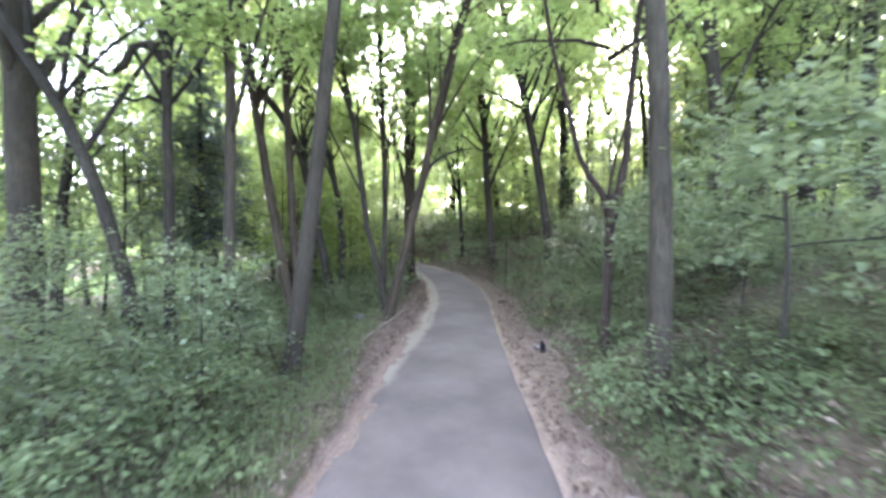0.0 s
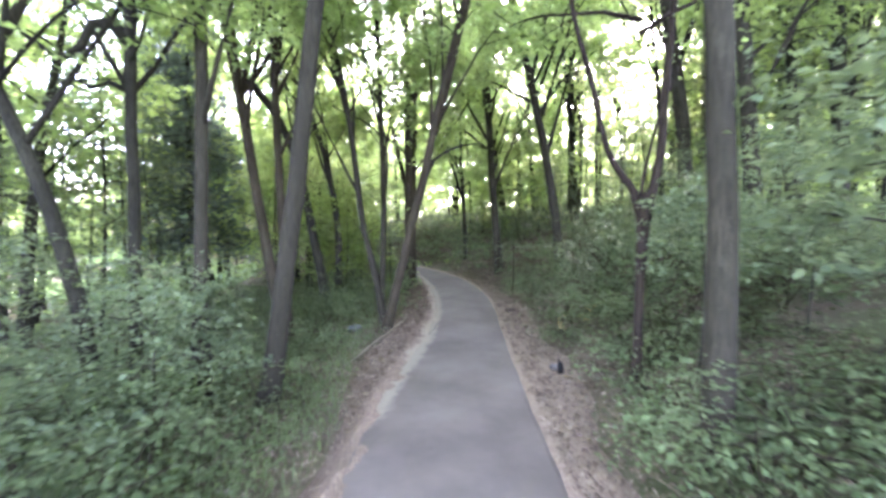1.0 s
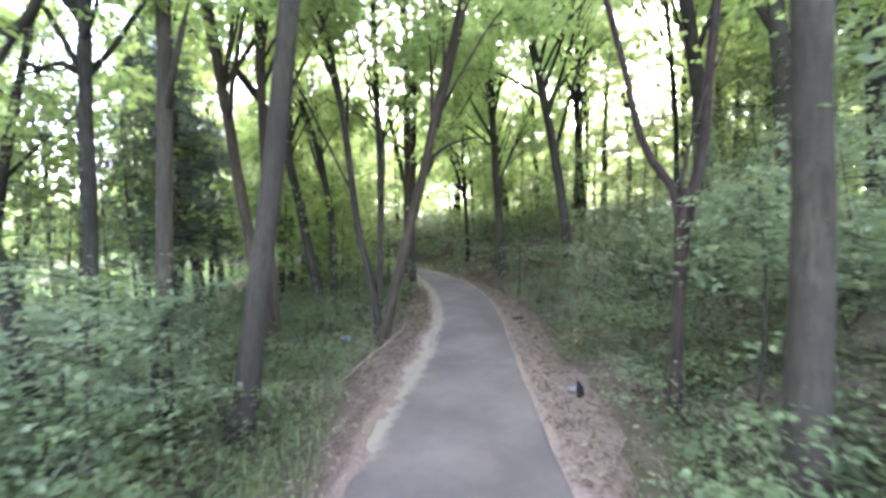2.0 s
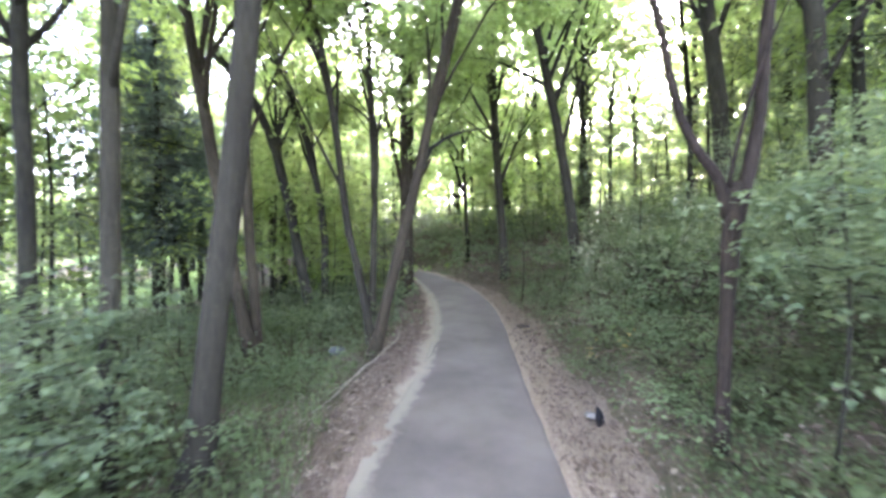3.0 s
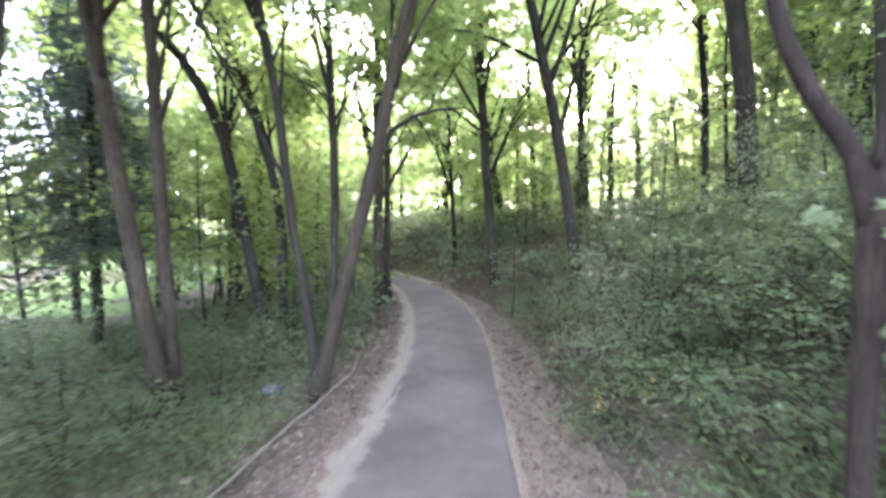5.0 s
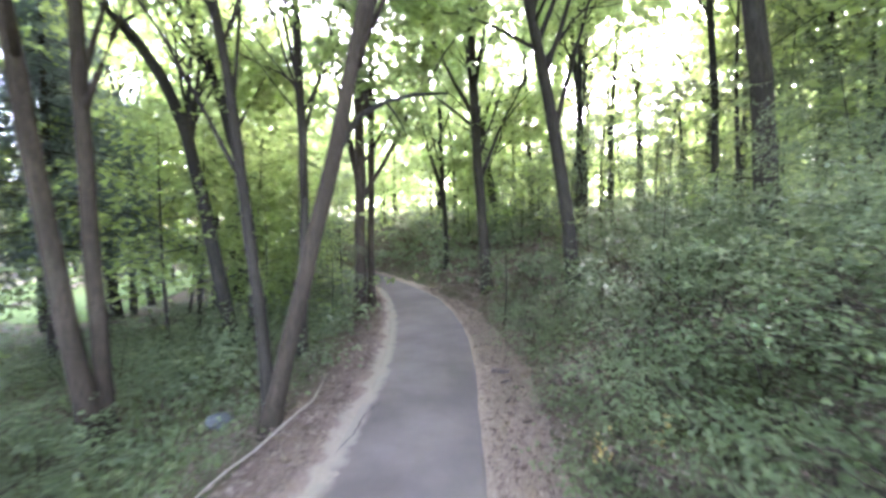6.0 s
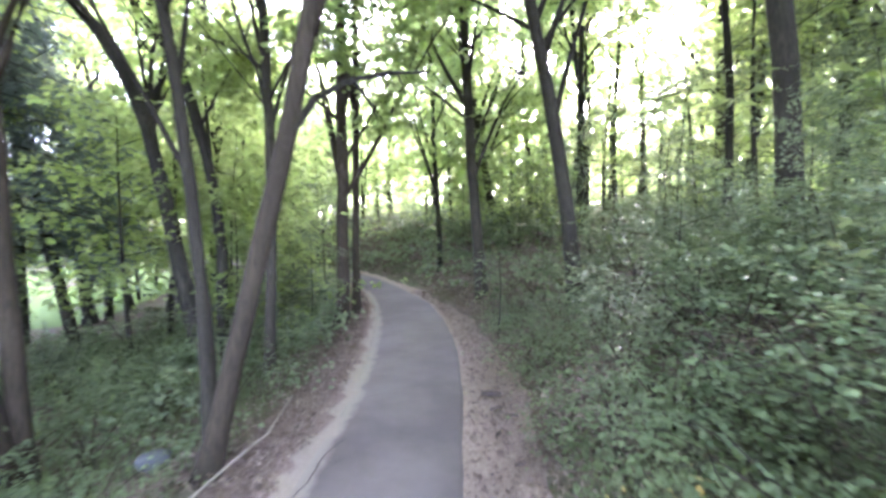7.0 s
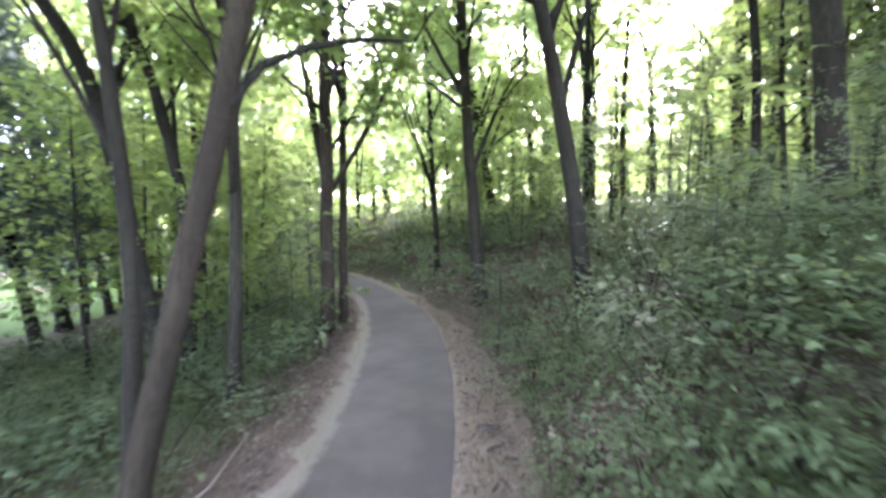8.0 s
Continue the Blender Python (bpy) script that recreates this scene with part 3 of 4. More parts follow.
# ---- woods behind: shared tree shapes, many trees ----
def wood_shape(tall, reach, limbs, per_limb, leaves, size, low, thick=0.13, spray_r=0.7, mat=LEAF_CROWN, lift=(0.35, 0.95)):
    def axis(z):
        return np.array([0.12 * math.sin(z * 0.5), 0.1 * math.cos(z * 0.4), z])
    zs = np.concatenate([[-0.4, 0, 0.3], np.arange(0.9, tall, 0.9)])
    pts = np.array([axis(z) for z in zs])
    v, f = tube(pts, thick * np.interp(zs, [0, 0.5, tall], [1.4, 1.0, 0.12]), 9, 0.03)
    trunk = made("trunk", v, f, BARK_DARK, True)
    tb, lf = grow(axis, low, tall, reach, limbs, per_limb, leaves, size, thick * 0.35, spray_r, lift, 3 + (size < 0.18 and tall > 8), 0.9 if size > 0.25 else 0.6)
    if leaves < 10:
        kept = np.arange(len(lf[3])) % 4 > 0
        lf = [q[kept] for q in lf[:3]] + [1.13 * lf[3][kept]]
    return trunk, tube_mesh("branching", [t for one in tb for t in one], BARK_DARK), leaf_mesh("crown", *lf, mat)


NEAR_SHAPES = [wood_shape(15, 3.6, 14, 15, 17, 0.2, 3.6, 0.13, 0.6), wood_shape(17, 4.0, 15, 15, 17, 0.205, 4.4, 0.13, 0.6), wood_shape(13, 3.2, 14, 15, 17, 0.195, 3.0, 0.13, 0.6)]
FAR_SHAPES = [wood_shape(16, 4.0, 14, 14, 11, 0.32, 4.0, 0.14, 0.9), wood_shape(19, 4.4, 15, 14, 11, 0.33, 5.0, 0.15, 0.9), wood_shape(13, 3.6, 14, 14, 11, 0.31, 3.0, 0.12, 0.9)]
LOW_SHAPES = [wood_shape(5.2, 2.2, 12, 12, 8, 0.19, 0.7, 0.04, 0.55, LEAF_CROWN, (0.05, 0.5)), wood_shape(6.5, 2.5, 12, 12, 8, 0.21, 1.0, 0.05, 0.55, LEAF_CROWN, (0.05, 0.5)),
              wood_shape(3.6, 1.8, 10, 12, 8, 0.18, 0.5, 0.03, 0.5, LEAF_CROWN, (0.05, 0.5))]

FINE_SHAPES = [wood_shape(5.2, 2.2, 12, 12, 17, 0.105, 0.7, 0.04, 0.5, LEAF_MAPLE, (0.0, 0.35)), wood_shape(6.5, 2.5, 12, 12, 17, 0.11, 1.0, 0.05, 0.5, LEAF_MAPLE, (0.0, 0.35))]
MID_SHAPES = [wood_shape(7.0, 2.5, 12, 14, 11, 0.19, 1.3, 0.06, 0.62, LEAF_CROWN, (-0.05, 0.4)), wood_shape(8.5, 2.8, 13, 14, 11, 0.2, 1.8, 0.07, 0.65, LEAF_CROWN, (-0.05, 0.4)),
              wood_shape(6.0, 2.2, 11, 14, 11, 0.18, 1.5, 0.05, 0.6, LEAF_CROWN, (-0.05, 0.4))]


def wood_tree(name, x, y, shape, size, label, group):
    root = thing(name, (x, y, float(lie(x, y)) - 0.05), label, "tree", group)
    root.rotation_euler = (rng.normal(0, 0.05), rng.normal(0, 0.05), rng.uniform(0, 6.28))
    root.scale = (size, size, size)
    for n, me, kind in zip(("trunk", "branching", "crown"), shape, ("", "stuff", "stuff")):
        part(n, me, root, kind=kind)
    return root


placed = [(h[1], h[4]) for h in HEROES]


def free(x, y, gap):
    if left_edge(y) - 1.4 < x < right_edge(y) + 1.4:
        return False
    return all((x - a) ** 2 + (y - b) ** 2 > gap * gap for a, b in placed)


def sky_gap(x, y):
    """The two openings in the wood: over the ridge on the right and over the clearing on the left."""
    az = math.degrees(math.atan2(x - 0.4, y - 3))
    return 20 < az < 27 or -48 < az < -38 or (-30 < az <= -18 and 24 < y < 34)


def before_spruces(x, y):
    az = math.degrees(math.atan2(x - 0.5, y - 5.4))
    return -50 < az < -35 and y < 23


def over_ridge(x, y, tall):
    """Would a tree this tall close the opening over the ridge?"""
    az = math.degrees(math.atan2(x - 0.5, y - 5.8))
    return 19 < az < 31.5 and float(lie(x, y)) + tall - 2.2 > 0.3 * math.hypot(x - 0.5, y - 5.8)


WOOD_LABELS = ["slender dark-trunked tree with sunlit yellow-green leaves", "tall thin woodland tree with layered green foliage", "young leafy tree standing in the shaded wood"]
count = 0
for i in range(3000):
    y = rng.uniform(15, 30)
    x = rng.uniform(-1, 1) * (8 + 0.8 * y)
    if count < 26 and not sky_gap(x, y) and free(x, y, 2.6) and abs(x - 0.5 * (left_edge(y) + right_edge(y))) > 4.5 and not (-5 < x < 9 and count % 5) and not over_ridge(x, y, 15):
        placed.append((x, y))
        wood_tree("background_tree", x, y, NEAR_SHAPES[count % 3], rng.uniform(0.8, 1.15), WOOD_LABELS[count % 3], "woods behind")
        count += 1
count = 0
for i in range(4000):
    y = rng.uniform(26, 80)
    x = rng.uniform(-1, 1) * (10 + 0.95 * y)
    if count < 44 and not sky_gap(x, y) and free(x, y, 3.0) and not (abs(x - 2) < 0.26 * y and y < 40) and not over_ridge(x, y, 15):
        placed.append((x, y))
        wood_tree("background_tree", x, y, FAR_SHAPES[count % 3], rng.uniform(0.8, 1.2), WOOD_LABELS[count % 3], "woods behind")
        count += 1
# thin-crowned trees round the opening over the ridge
THIN_SHAPES = [wood_shape(15, 2.9, 15, 12, 12, 0.18, 6.0, 0.1, 0.5), wood_shape(13, 2.4, 13, 12, 12, 0.18, 5.0, 0.09, 0.5)]
for i, (x, y, k) in enumerate([(7.0, 24.6, 1.0), (12.6, 22.2, 1.0), (14.8, 24.8, 1.05), (8.9, 27.0, 1.1), (13.4, 27.2, 1.1), (5.9, 21.2, .9), (11.6, 31.5, .95), (6.5, 19.6, .95), (7.9, 26.8, 1.1), (9.6, 25.5, .9), (8.6, 29.5, 1.0)]):
    wood_tree("background_tree", x, y, THIN_SHAPES[i % 2], k, "slender tree with a thin crown against the sky", "woods behind")
# full crowns beside the opening, over the bank; last four unseen, added for shade
for i, (x, y, k) in enumerate([(11.4, 20.6, 1.0), (13.8, 18.6, 1.05), (10.4, 14.6, .85), (15.6, 22.0, 1.1), (4.2, 22.4, .95), (2.6, 26.2, 1.0), (6.4, 28.4, 1.05), (5.7, 20.4, .85), (6.9, 25.6, 1.05), (8.3, 31.5, 1.15), (7.4, 34.0, 1.2), (7.6, 10.6, .9), (7.3, 7.4, .9), (9.5, 14.0, .95), (8.6, 4.4, .95), (-6.5, 1.0, .9), (-7.5, -2.4, .9), (5.6, 1.2, .9)]):
    wood_tree("background_tree", x, y, NEAR_SHAPES[i % 2], k, WOOD_LABELS[1], "woods behind")
# lower trees that close the foot of the opening over the ridge
for i, (x, y, k) in enumerate([(11.2, 27.5, .5), (13.6, 30.5, .55), (9.6, 29.5, .5), (16.2, 33.0, .6), (12.4, 35.0, .62), (14.6, 26.4, .48), (18.6, 36.5, .66), (10.8, 38.0, .7), (9.9, 23.6, .52), (12.2, 25.6, .6), (10.9, 21.6, .46)]):
    wood_tree("background_tree", x, y, NEAR_SHAPES[i % 3], k, WOOD_LABELS[2], "woods behind")
# tall trees beyond the leaning ones and across the clearing
for i, (x, y, k) in enumerate([(-6.2, 18.4, .9), (-4.4, 22.6, 1.0), (-16.5, 31.0, 1.1), (-12.5, 35.0, 1.1), (-2.2, 33.0, 1.05), (0.6, 27.6, .95), (-20.0, 37.0, 1.2), (-9.5, 40.0, 1.15), (-4.9, 17.6, .85), (-13.5, 10.2, .9), (-10.0, 5.2, .85)]):
    wood_tree("background_tree", x, y, NEAR_SHAPES[i % 3], k, WOOD_LABELS[1], "woods behind")
# trees round the clearing; unseen ones added beside and behind the camera for shade
for i, (x, y) in enumerate([(-11, 8), (-9, 3), (-12, 12.5), (9.5, 4), (10.5, 8), (11.5, 12), (-6.5, -7), (6, -8), (13, 17), (14, 9), (-15, 1), (15, 2), (-14, 6), (-4.8, -0.6), (-3.4, -4.5), (4.6, -2.5), (-11.2, 11.4), (-18.4, 16.6), (-20.5, 20.5), (-17.4, 12.6), (13.2, 5), (14.4, 12.4), (16.5, 7), (17.5, 12.5), (9.8, 18.6), (5.4, 25.4), (3.4, 31)]):
    placed.append((x, y))
    wood_tree("background_tree", x, y, (FAR_SHAPES if y < 2.5 or abs(x) > 13 else NEAR_SHAPES)[i % 3], rng.uniform(0.85, 1.1), WOOD_LABELS[0], "woods behind")
wood_tree("background_tree", -8.3, 9.4, NEAR_SHAPES[2], 1.0, WOOD_LABELS[2], "woods behind")
wood_tree("background_tree", 7.4, 31.0, NEAR_SHAPES[1], 0.95, WOOD_LABELS[1], "woods behind")
wood_tree("young_tree", -8.6, 13.0, LOW_SHAPES[1], 0.9, "young understorey tree with layers of green leaves", "understorey")
wood_tree("young_tree", -10.2, 11.6, LOW_SHAPES[0], 1.0, "young understorey tree with layers of green leaves", "understorey")
# understorey: young trees with leaves down to the ground
count = 0
under = []
for i in range(6000):
    y = 13.5 + 38 * rng.uniform() ** 1.6
    x = rng.uniform(-1, 1) * (6 + 0.85 * y)
    gap = 1.4 + 0.03 * y
    if count < 122 and not (x < -8 and 17 < y < 42) and free(x, y, 0.8) and all((x - a) ** 2 + (y - b) ** 2 > gap * gap for a, b in under):
        if left_edge(y) - 1.7 < x < right_edge(y) + 1.7 or (0 < x < 8 and y < 20 and rng.uniform() < 0.6) or (-14 < x < -4 and y < 24) or over_ridge(x, y, 5.5):
            continue
        under.append((x, y))
        wood_tree("young_tree", x, y, LOW_SHAPES[count % 3], rng.uniform(0.8, 1.25) * (1 + 0.012 * max(0, y - 20)), "young understorey tree with layers of bright green leaves", "understorey")
        count += 1


# leafy young trees that hide the path beyond its bend
for i, (x, y, s) in enumerate([(-2.9, 13.4, .6), (-3.4, 14.6, .7), (-3.1, 16.2, .6), (-3.4, 17.2, .75), (-3.6, 19.0, .8), (-5.2, 20.6, .9), (-6.4, 22.4, 1.0), (-2.6, 25.4, 1.0), (1.9, 23.6, .8), (-4.8, 27.0, 1.1), (-7.6, 29.6, 1.2)]):
    wood_tree("young_tree", x, y, LOW_SHAPES[i % 3], s, "young understorey tree with layers of green leaves", "understorey")


# leafy half-grown trees behind the leaning ones
for i, (x, y, k) in enumerate([(-5.6, 20.2, .95), (-7.4, 22.4, 1.0), (-4.4, 24.2, 1.1), (-6.4, 26.4, 1.15), (-8.8, 27.0, 1.1), (-2.4, 28.0, 1.1), (-10.4, 31.0, 1.2), (0.8, 24.4, .9), (-11.8, 21.0, .8), (-13.8, 24.5, .9), (-10.2, 25.5, .9)]):
    wood_tree("young_tree", x, y, MID_SHAPES[i % 3], k, "half-grown tree with flat layers of green leaves", "understorey")
# half-grown trees with flat layers of leaves, at the clearing's edge, beyond it and on the ridge
count = 0
for i in range(4000):
    x, y = rng.uniform(-15, 10), rng.uniform(12.5, 30)
    side = x < left_edge(y) - 2.2 or (x > right_edge(y) + 3.5 and y > 16)
    if count < 25 and side and free(x, y, 1.1) and not sky_gap(x, y) and not over_ridge(x, y, 7.5) and not before_spruces(x, y) and all((x - p) ** 2 + (y - q) ** 2 > 2.4 for p, q in under):
        under.append((x, y))
        wood_tree("young_tree", x, y, MID_SHAPES[count % 3], rng.uniform(0.75, 1.1), "half-grown tree with flat layers of yellow-green leaves", "understorey")
        count += 1
for i, (x, y, s) in enumerate([(-7.4, 8.4, .8), (-9.4, 6.2, .9), (-10.6, 9.8, 1.0), (-12.4, 7.6, 1.1), (-8.0, 4.2, .75), (-13.5, 11.0, 1.1), (10.8, 10.4, 1.1), (12.0, 14.2, 1.2), (8.4, 15.2, .9), (-8.7, 11.9, .95), (-9.9, 12.9, 1.0), (-7.7, 12.4, .7)]):
    wood_tree("young_tree", x, y, FINE_SHAPES[i % 2], 1.2 * s, "half-grown tree with flat layers of green leaves", "understorey")
for i in range(9):
    x, y = -15 - 3.4 * i + rng.uniform(-1, 1), 44 + 3.5 * rng.uniform(-1, 1) - 0.6 * i
    wood_tree("young_tree", x, y, MID_SHAPES[i % 3], rng.uniform(0.7, 1.0), "leafy tree beyond the sunlit clearing", "understorey")


for i, (x, y, s) in enumerate([(6.9, 8.0, 1.0), (7.8, 5.6, 1.15), (8.6, 10.2, 1.2), (9.8, 13.4, 1.3), (6.6, 3.0, 1.0), (10.2, 7.4, 1.3), (10.5, 16.0, 1.2)]):
    wood_tree("young_tree", x, y, FINE_SHAPES[i % 2], s, "young tree with dense green leaves on the bank", "understorey")


# young maples, about as tall as a man, in the near undergrowth
MAPLE_SHAPES = [wood_shape(2.1, 1.0, 12, 9, 13, 0.07, 0.5, 0.016, 0.24, LEAF_MAPLE, (0.0, 0.3)), wood_shape(1.7, 0.9, 11, 9, 13, 0.066, 0.4, 0.014, 0.22, LEAF_MAPLE, (0.0, 0.3))]
for i, (x, y, k) in enumerate([(-2.5, 4.7, .85), (-3.2, 5.3, .95), (-4.2, 4.6, 1.0), (-3.8, 5.9, 1.05), (-5.1, 5.6, 1.1), (-3.3, 3.6, .85), (-4.6, 3.4, 1.0), (3.4, 4.9, .8), (4.2, 6.2, .9), (3.9, 8.4, .85), (5.0, 7.4, 1.0), (4.6, 4.4, 1.0), (3.5, 10.6, .85), (5.4, 9.6, 1.0), (-4.2, 9.0, .75), (-5.6, 10.4, .85)]):
    wood_tree("young_tree", x, y, MAPLE_SHAPES[i % 2], k, "young maple with flat tiers of pale green leaves", "understorey")
# slim young trees in tiers on the bank
for i, (x, y, k) in enumerate([(4.6, 12.8, .5), (5.7, 14.5, .58), (4.3, 15.8, .52), (6.9, 11.3, .5), (7.9, 13.2, .6), (5.2, 17.2, .6), (3.5, 17.6, .5), (6.8, 16.4, .62), (3.0, 20.2, .6), (8.8, 15.8, .66), (5.0, 10.6, .42), (6.0, 19.4, .6), (-1.75, 14.2, .42), (-1.95, 16.0, .5)]):
    wood_tree("young_tree", x, y, FINE_SHAPES[i % 2], k, "slim young tree with tiers of leaves on the bank", "understorey")


def mid_woods():
    """Leaves of the wood's lower storey some way off, too far to tell tree from tree."""
    n = 2000
    az = rng.uniform(-0.85, 0.95, n)
    d = rng.uniform(32, 54, n)
    z = (9 + 3 * np.sin(az * 19)) * rng.uniform(0, 1, n) ** 1.9
    gap = (np.degrees(az) > 19) & (np.degrees(az) < 29)
    z = np.where(gap, z * 0.75, z)
    x, y = d * np.sin(az), 4 + d * np.cos(az)
    keep = ~((x < -9) & (y < 42))
    pts = np.stack([x, y, lie(x, y) + z], 1)[keep]
    ob = new("mid_woods", leaf_mesh("mid_woods", *sprays(pts, 28, 1.5, 0.31, 0.7, 0.2, 1.0), LEAF_CROWN))
    tagged(ob, "green foliage of the wood's lower storey", "woods", kind="stuff")


mid_woods()


def far_woods():
    """The wood goes on all round: clumps of leaves standing far off, with an uneven top."""
    n = 2900
    az = np.where(np.arange(n) < 1900, rng.uniform(-1.1, 1.1, n), rng.uniform(-np.pi, np.pi, n))
    d = rng.uniform(55, 100, n)
    a = np.degrees(az)
    top = 20 + 5 * np.sin(az * 23) + 3 * np.sin(az * 57 + 1)
    top = np.where((a > 16) & (a < 31), 13 + 2 * np.sin(az * 61), top)
    top = np.where((a > -48) & (a < -37), 10 + 2 * np.sin(az * 61), top)
    z = top * rng.uniform(0, 1, n) ** 1.4
    x, y = d * np.sin(az), 8 + d * np.cos(az)
    pts = np.stack([x, y, lie(x, y) + z], 1)
    ob = new("far_woods", leaf_mesh("far_woods", *sprays(pts, 20, 3.2, 0.95, 0.9, 0.2, 1.5), LEAF_CROWN))
    tagged(ob, "distant green woods closing the view", "woods", kind="stuff")


far_woods()


# ---- spruces on the left ----
def spruce(x, y, height, reach, label):
    root = thing("spruce", (x, y, float(lie(x, y))), label, "tree", "spruces")
    zs = np.linspace(-0.3, height, 14)
    v, f = tube(np.stack([0 * zs, 0 * zs, zs], 1), np.interp(zs, [0, height], [0.12, 0.015]), 9, 0.03)
    part("trunk", made("trunk", v, f, BARK_DARK, True), root)
    tubes, tips = [], []
    for i in range(70):
        k = (i + rng.uniform()) / 70
        z = 2.4 + (height - 2.7) * k
        length = reach * (1 - k) ** 0.8 * rng.uniform(0.7, 1.1) + 0.2
        line = limb_line((0, 0, z), i * 2.4 + rng.uniform(-.4, .4), -0.1, length, 0.18, 5)
        tubes.append(tube(line, np.linspace(0.02, 0.004, 5), 4))
        for t in np.linspace(0.25, 1, 7):
            tips.append(np.array([np.interp(t, np.linspace(0, 1, 5), line[:, d]) for d in range(3)]))
    part("branching", tube_mesh("branching", tubes, BARK_DARK), root, kind="stuff")
    c = sprays(np.array(tips), 25, 0.36, 0.18, 0.35, 0.9)
    part("needles", leaf_mesh("needles", *c, LEAF_NEEDLE, 0.24), root, "dark blue-green drooping needles", "stuff")


spruce(-7.7, 14.2, 11.5, 2.0, "tall blue-green spruce with drooping branches")
spruce(-8.9, 15.8, 9.0, 2.4, "dark spruce with drooping branches among broadleaf trees")
spruce(-10.8, 17.4, 10.5, 2.6, "tall dark spruce standing behind another")
spruce(-9.3, 19.0, 7.0, 2.6, "small bluish spruce by the clearing")


# ---- undergrowth ----
def shrub_shape(height, reach, stems, per_stem, leaves, size, mat, fine):
    """Stems with their side twigs, each a mesh of its own, and the leaves."""
    made_stems, tips = [], []
    for i in range(stems):
        az = i * 2.4 + rng.uniform(-.5, .5)
        line = limb_line((rng.normal(0, .05), rng.normal(0, .05), -0.05), az, rng.uniform(0.75, 1.35), height * rng.uniform(0.75, 1.15), 0.18, 5)
        tubes = [tube(line, np.linspace(0.011, 0.003, 5), 4)]
        for j in range(per_stem):
            t = rng.uniform(0.3, 1.0)
            p = np.array([np.interp(t, np.linspace(0, 1, 5), line[:, d]) for d in range(3)])
            side = limb_line(p, az + rng.uniform(-1.8, 1.8), rng.uniform(0, 0.35), reach * rng.uniform(0.35, 0.8), 0.25, 3)
            tubes.append(tube(side, np.linspace(0.004, 0.002, 3), 3))
            tips += [side[-1], side[1]]
        made_stems.append(tubes)
    c = sprays(np.array(tips), leaves, 0.14 + 0.09 * reach, size, 0.07, 0.15, 0.24)
    foliage = leaf_mesh("foliage", *c, mat, 0.66, fine)
    if fine:
        return [tube_mesh("stem", t, BARK_BROWN) for t in made_stems], foliage
    return [tube_mesh("stem", [t[0] for t in made_stems], BARK_BROWN)], foliage


SHRUB_KINDS = [(0.8, 0.8, 5, 6, 14, 0.047, LEAF_SHRUB), (0.6, 0.75, 5, 5, 14, 0.043, LEAF_SHRUB), (1.0, 0.9, 5, 7, 14, 0.05, LEAF_SHRUB),
               (0.34, 0.6, 5, 5, 12, 0.043, LEAF_LOW), (1.4, 1.1, 3, 13, 14, 0.068, LEAF_SHRUB), (1.05, 1.0, 3, 11, 15, 0.066, LEAF_MAPLE)]
SHRUBS = [shrub_shape(*k, True) for k in SHRUB_KINDS]
PLAIN_SHRUBS = [shrub_shape(*k[:4], 7, 1.28 * k[5], k[6], False) for k in SHRUB_KINDS]
SHRUB_LABELS = ["leafy green shrub with thin woody stems", "low leafy bush in the undergrowth", "broad-leaved young maple sapling in the undergrowth", "low green ground plant with soft leaves", "tall thin sapling with layered leaves",
                "young maple with flat yellow-green layers of leaves"]
shrub_at = []


def shrub(x, y, kind, size):
    shrub_at.append((x, y))
    root = thing("shrub", (x, y, float(lie(x, y))), SHRUB_LABELS[kind], "shrub", "undergrowth")
    root.rotation_euler = (rng.normal(0, .06), rng.normal(0, .06), rng.uniform(0, 6.28))
    root.scale = (size, size, size * rng.uniform(0.85, 1.1))
    stems, foliage = (SHRUBS if abs(x) < 4.2 and y < 8.6 else PLAIN_SHRUBS)[kind]
    for me in stems:
        part("stem", me, root)
    part("foliage", foliage, root, kind="stuff")


def room(x, y, gap):
    return all((x - a) ** 2 + (y - b) ** 2 > gap * gap for a, b in shrub_at)


def bare(x, y):
    """Where the forest floor shows between the plants."""
    if math.hypot(x - 1.6, y - 6.6) < 0.75 or math.hypot(x - 2.0, y - 5.3) < 0.6:
        return True
    return math.sin(2.3 * x + 0.9 * y) * math.sin(1.6 * y - 1.1 * x) + 0.4 * math.sin(4.1 * x - 2.7 * y) > 0.36


def scatter(n, x0, x1, y0, y1, kinds, sizes, gap, keep):
    got = 0
    for i in range(n * 12):
        if got >= n:
            break
        x, y = rng.uniform(x0, x1), rng.uniform(y0, y1)
        if keep(x, y) and not bare(x, y) and room(x, y, gap):
            shrub(x, y, int(rng.choice(kinds)), rng.uniform(*sizes))
            got += 1


# bank on the right
for i in range(34):
    y = 2.2 + 0.36 * i
    if i % 4 != 2 and abs(y - 6.5) > 0.75:
        shrub(right_edge(y) + rng.uniform(0.84, 1.14), y, 3, rng.uniform(0.6, 1.0))
    if y < 6 or i % 3 == 0:
        shrub(left_edge(y) - rng.uniform(0.95, 1.1) - 0.25 * smooth(y, 5, 8), y, 3, rng.uniform(0.6, 1.0))
scatter(105, 1.6, 4.2, 1.5, 14, [3, 3, 3, 1], (0.75, 1.15), 0.3, lambda x, y: right_edge(y) + 0.9 < x < right_edge(y) + 2.5)
scatter(46, 2.8, 8, 1.0, 8.5, [0, 0, 1, 2], (0.75, 1.15), 0.48, lambda x, y: x > right_edge(y) + 2.3)
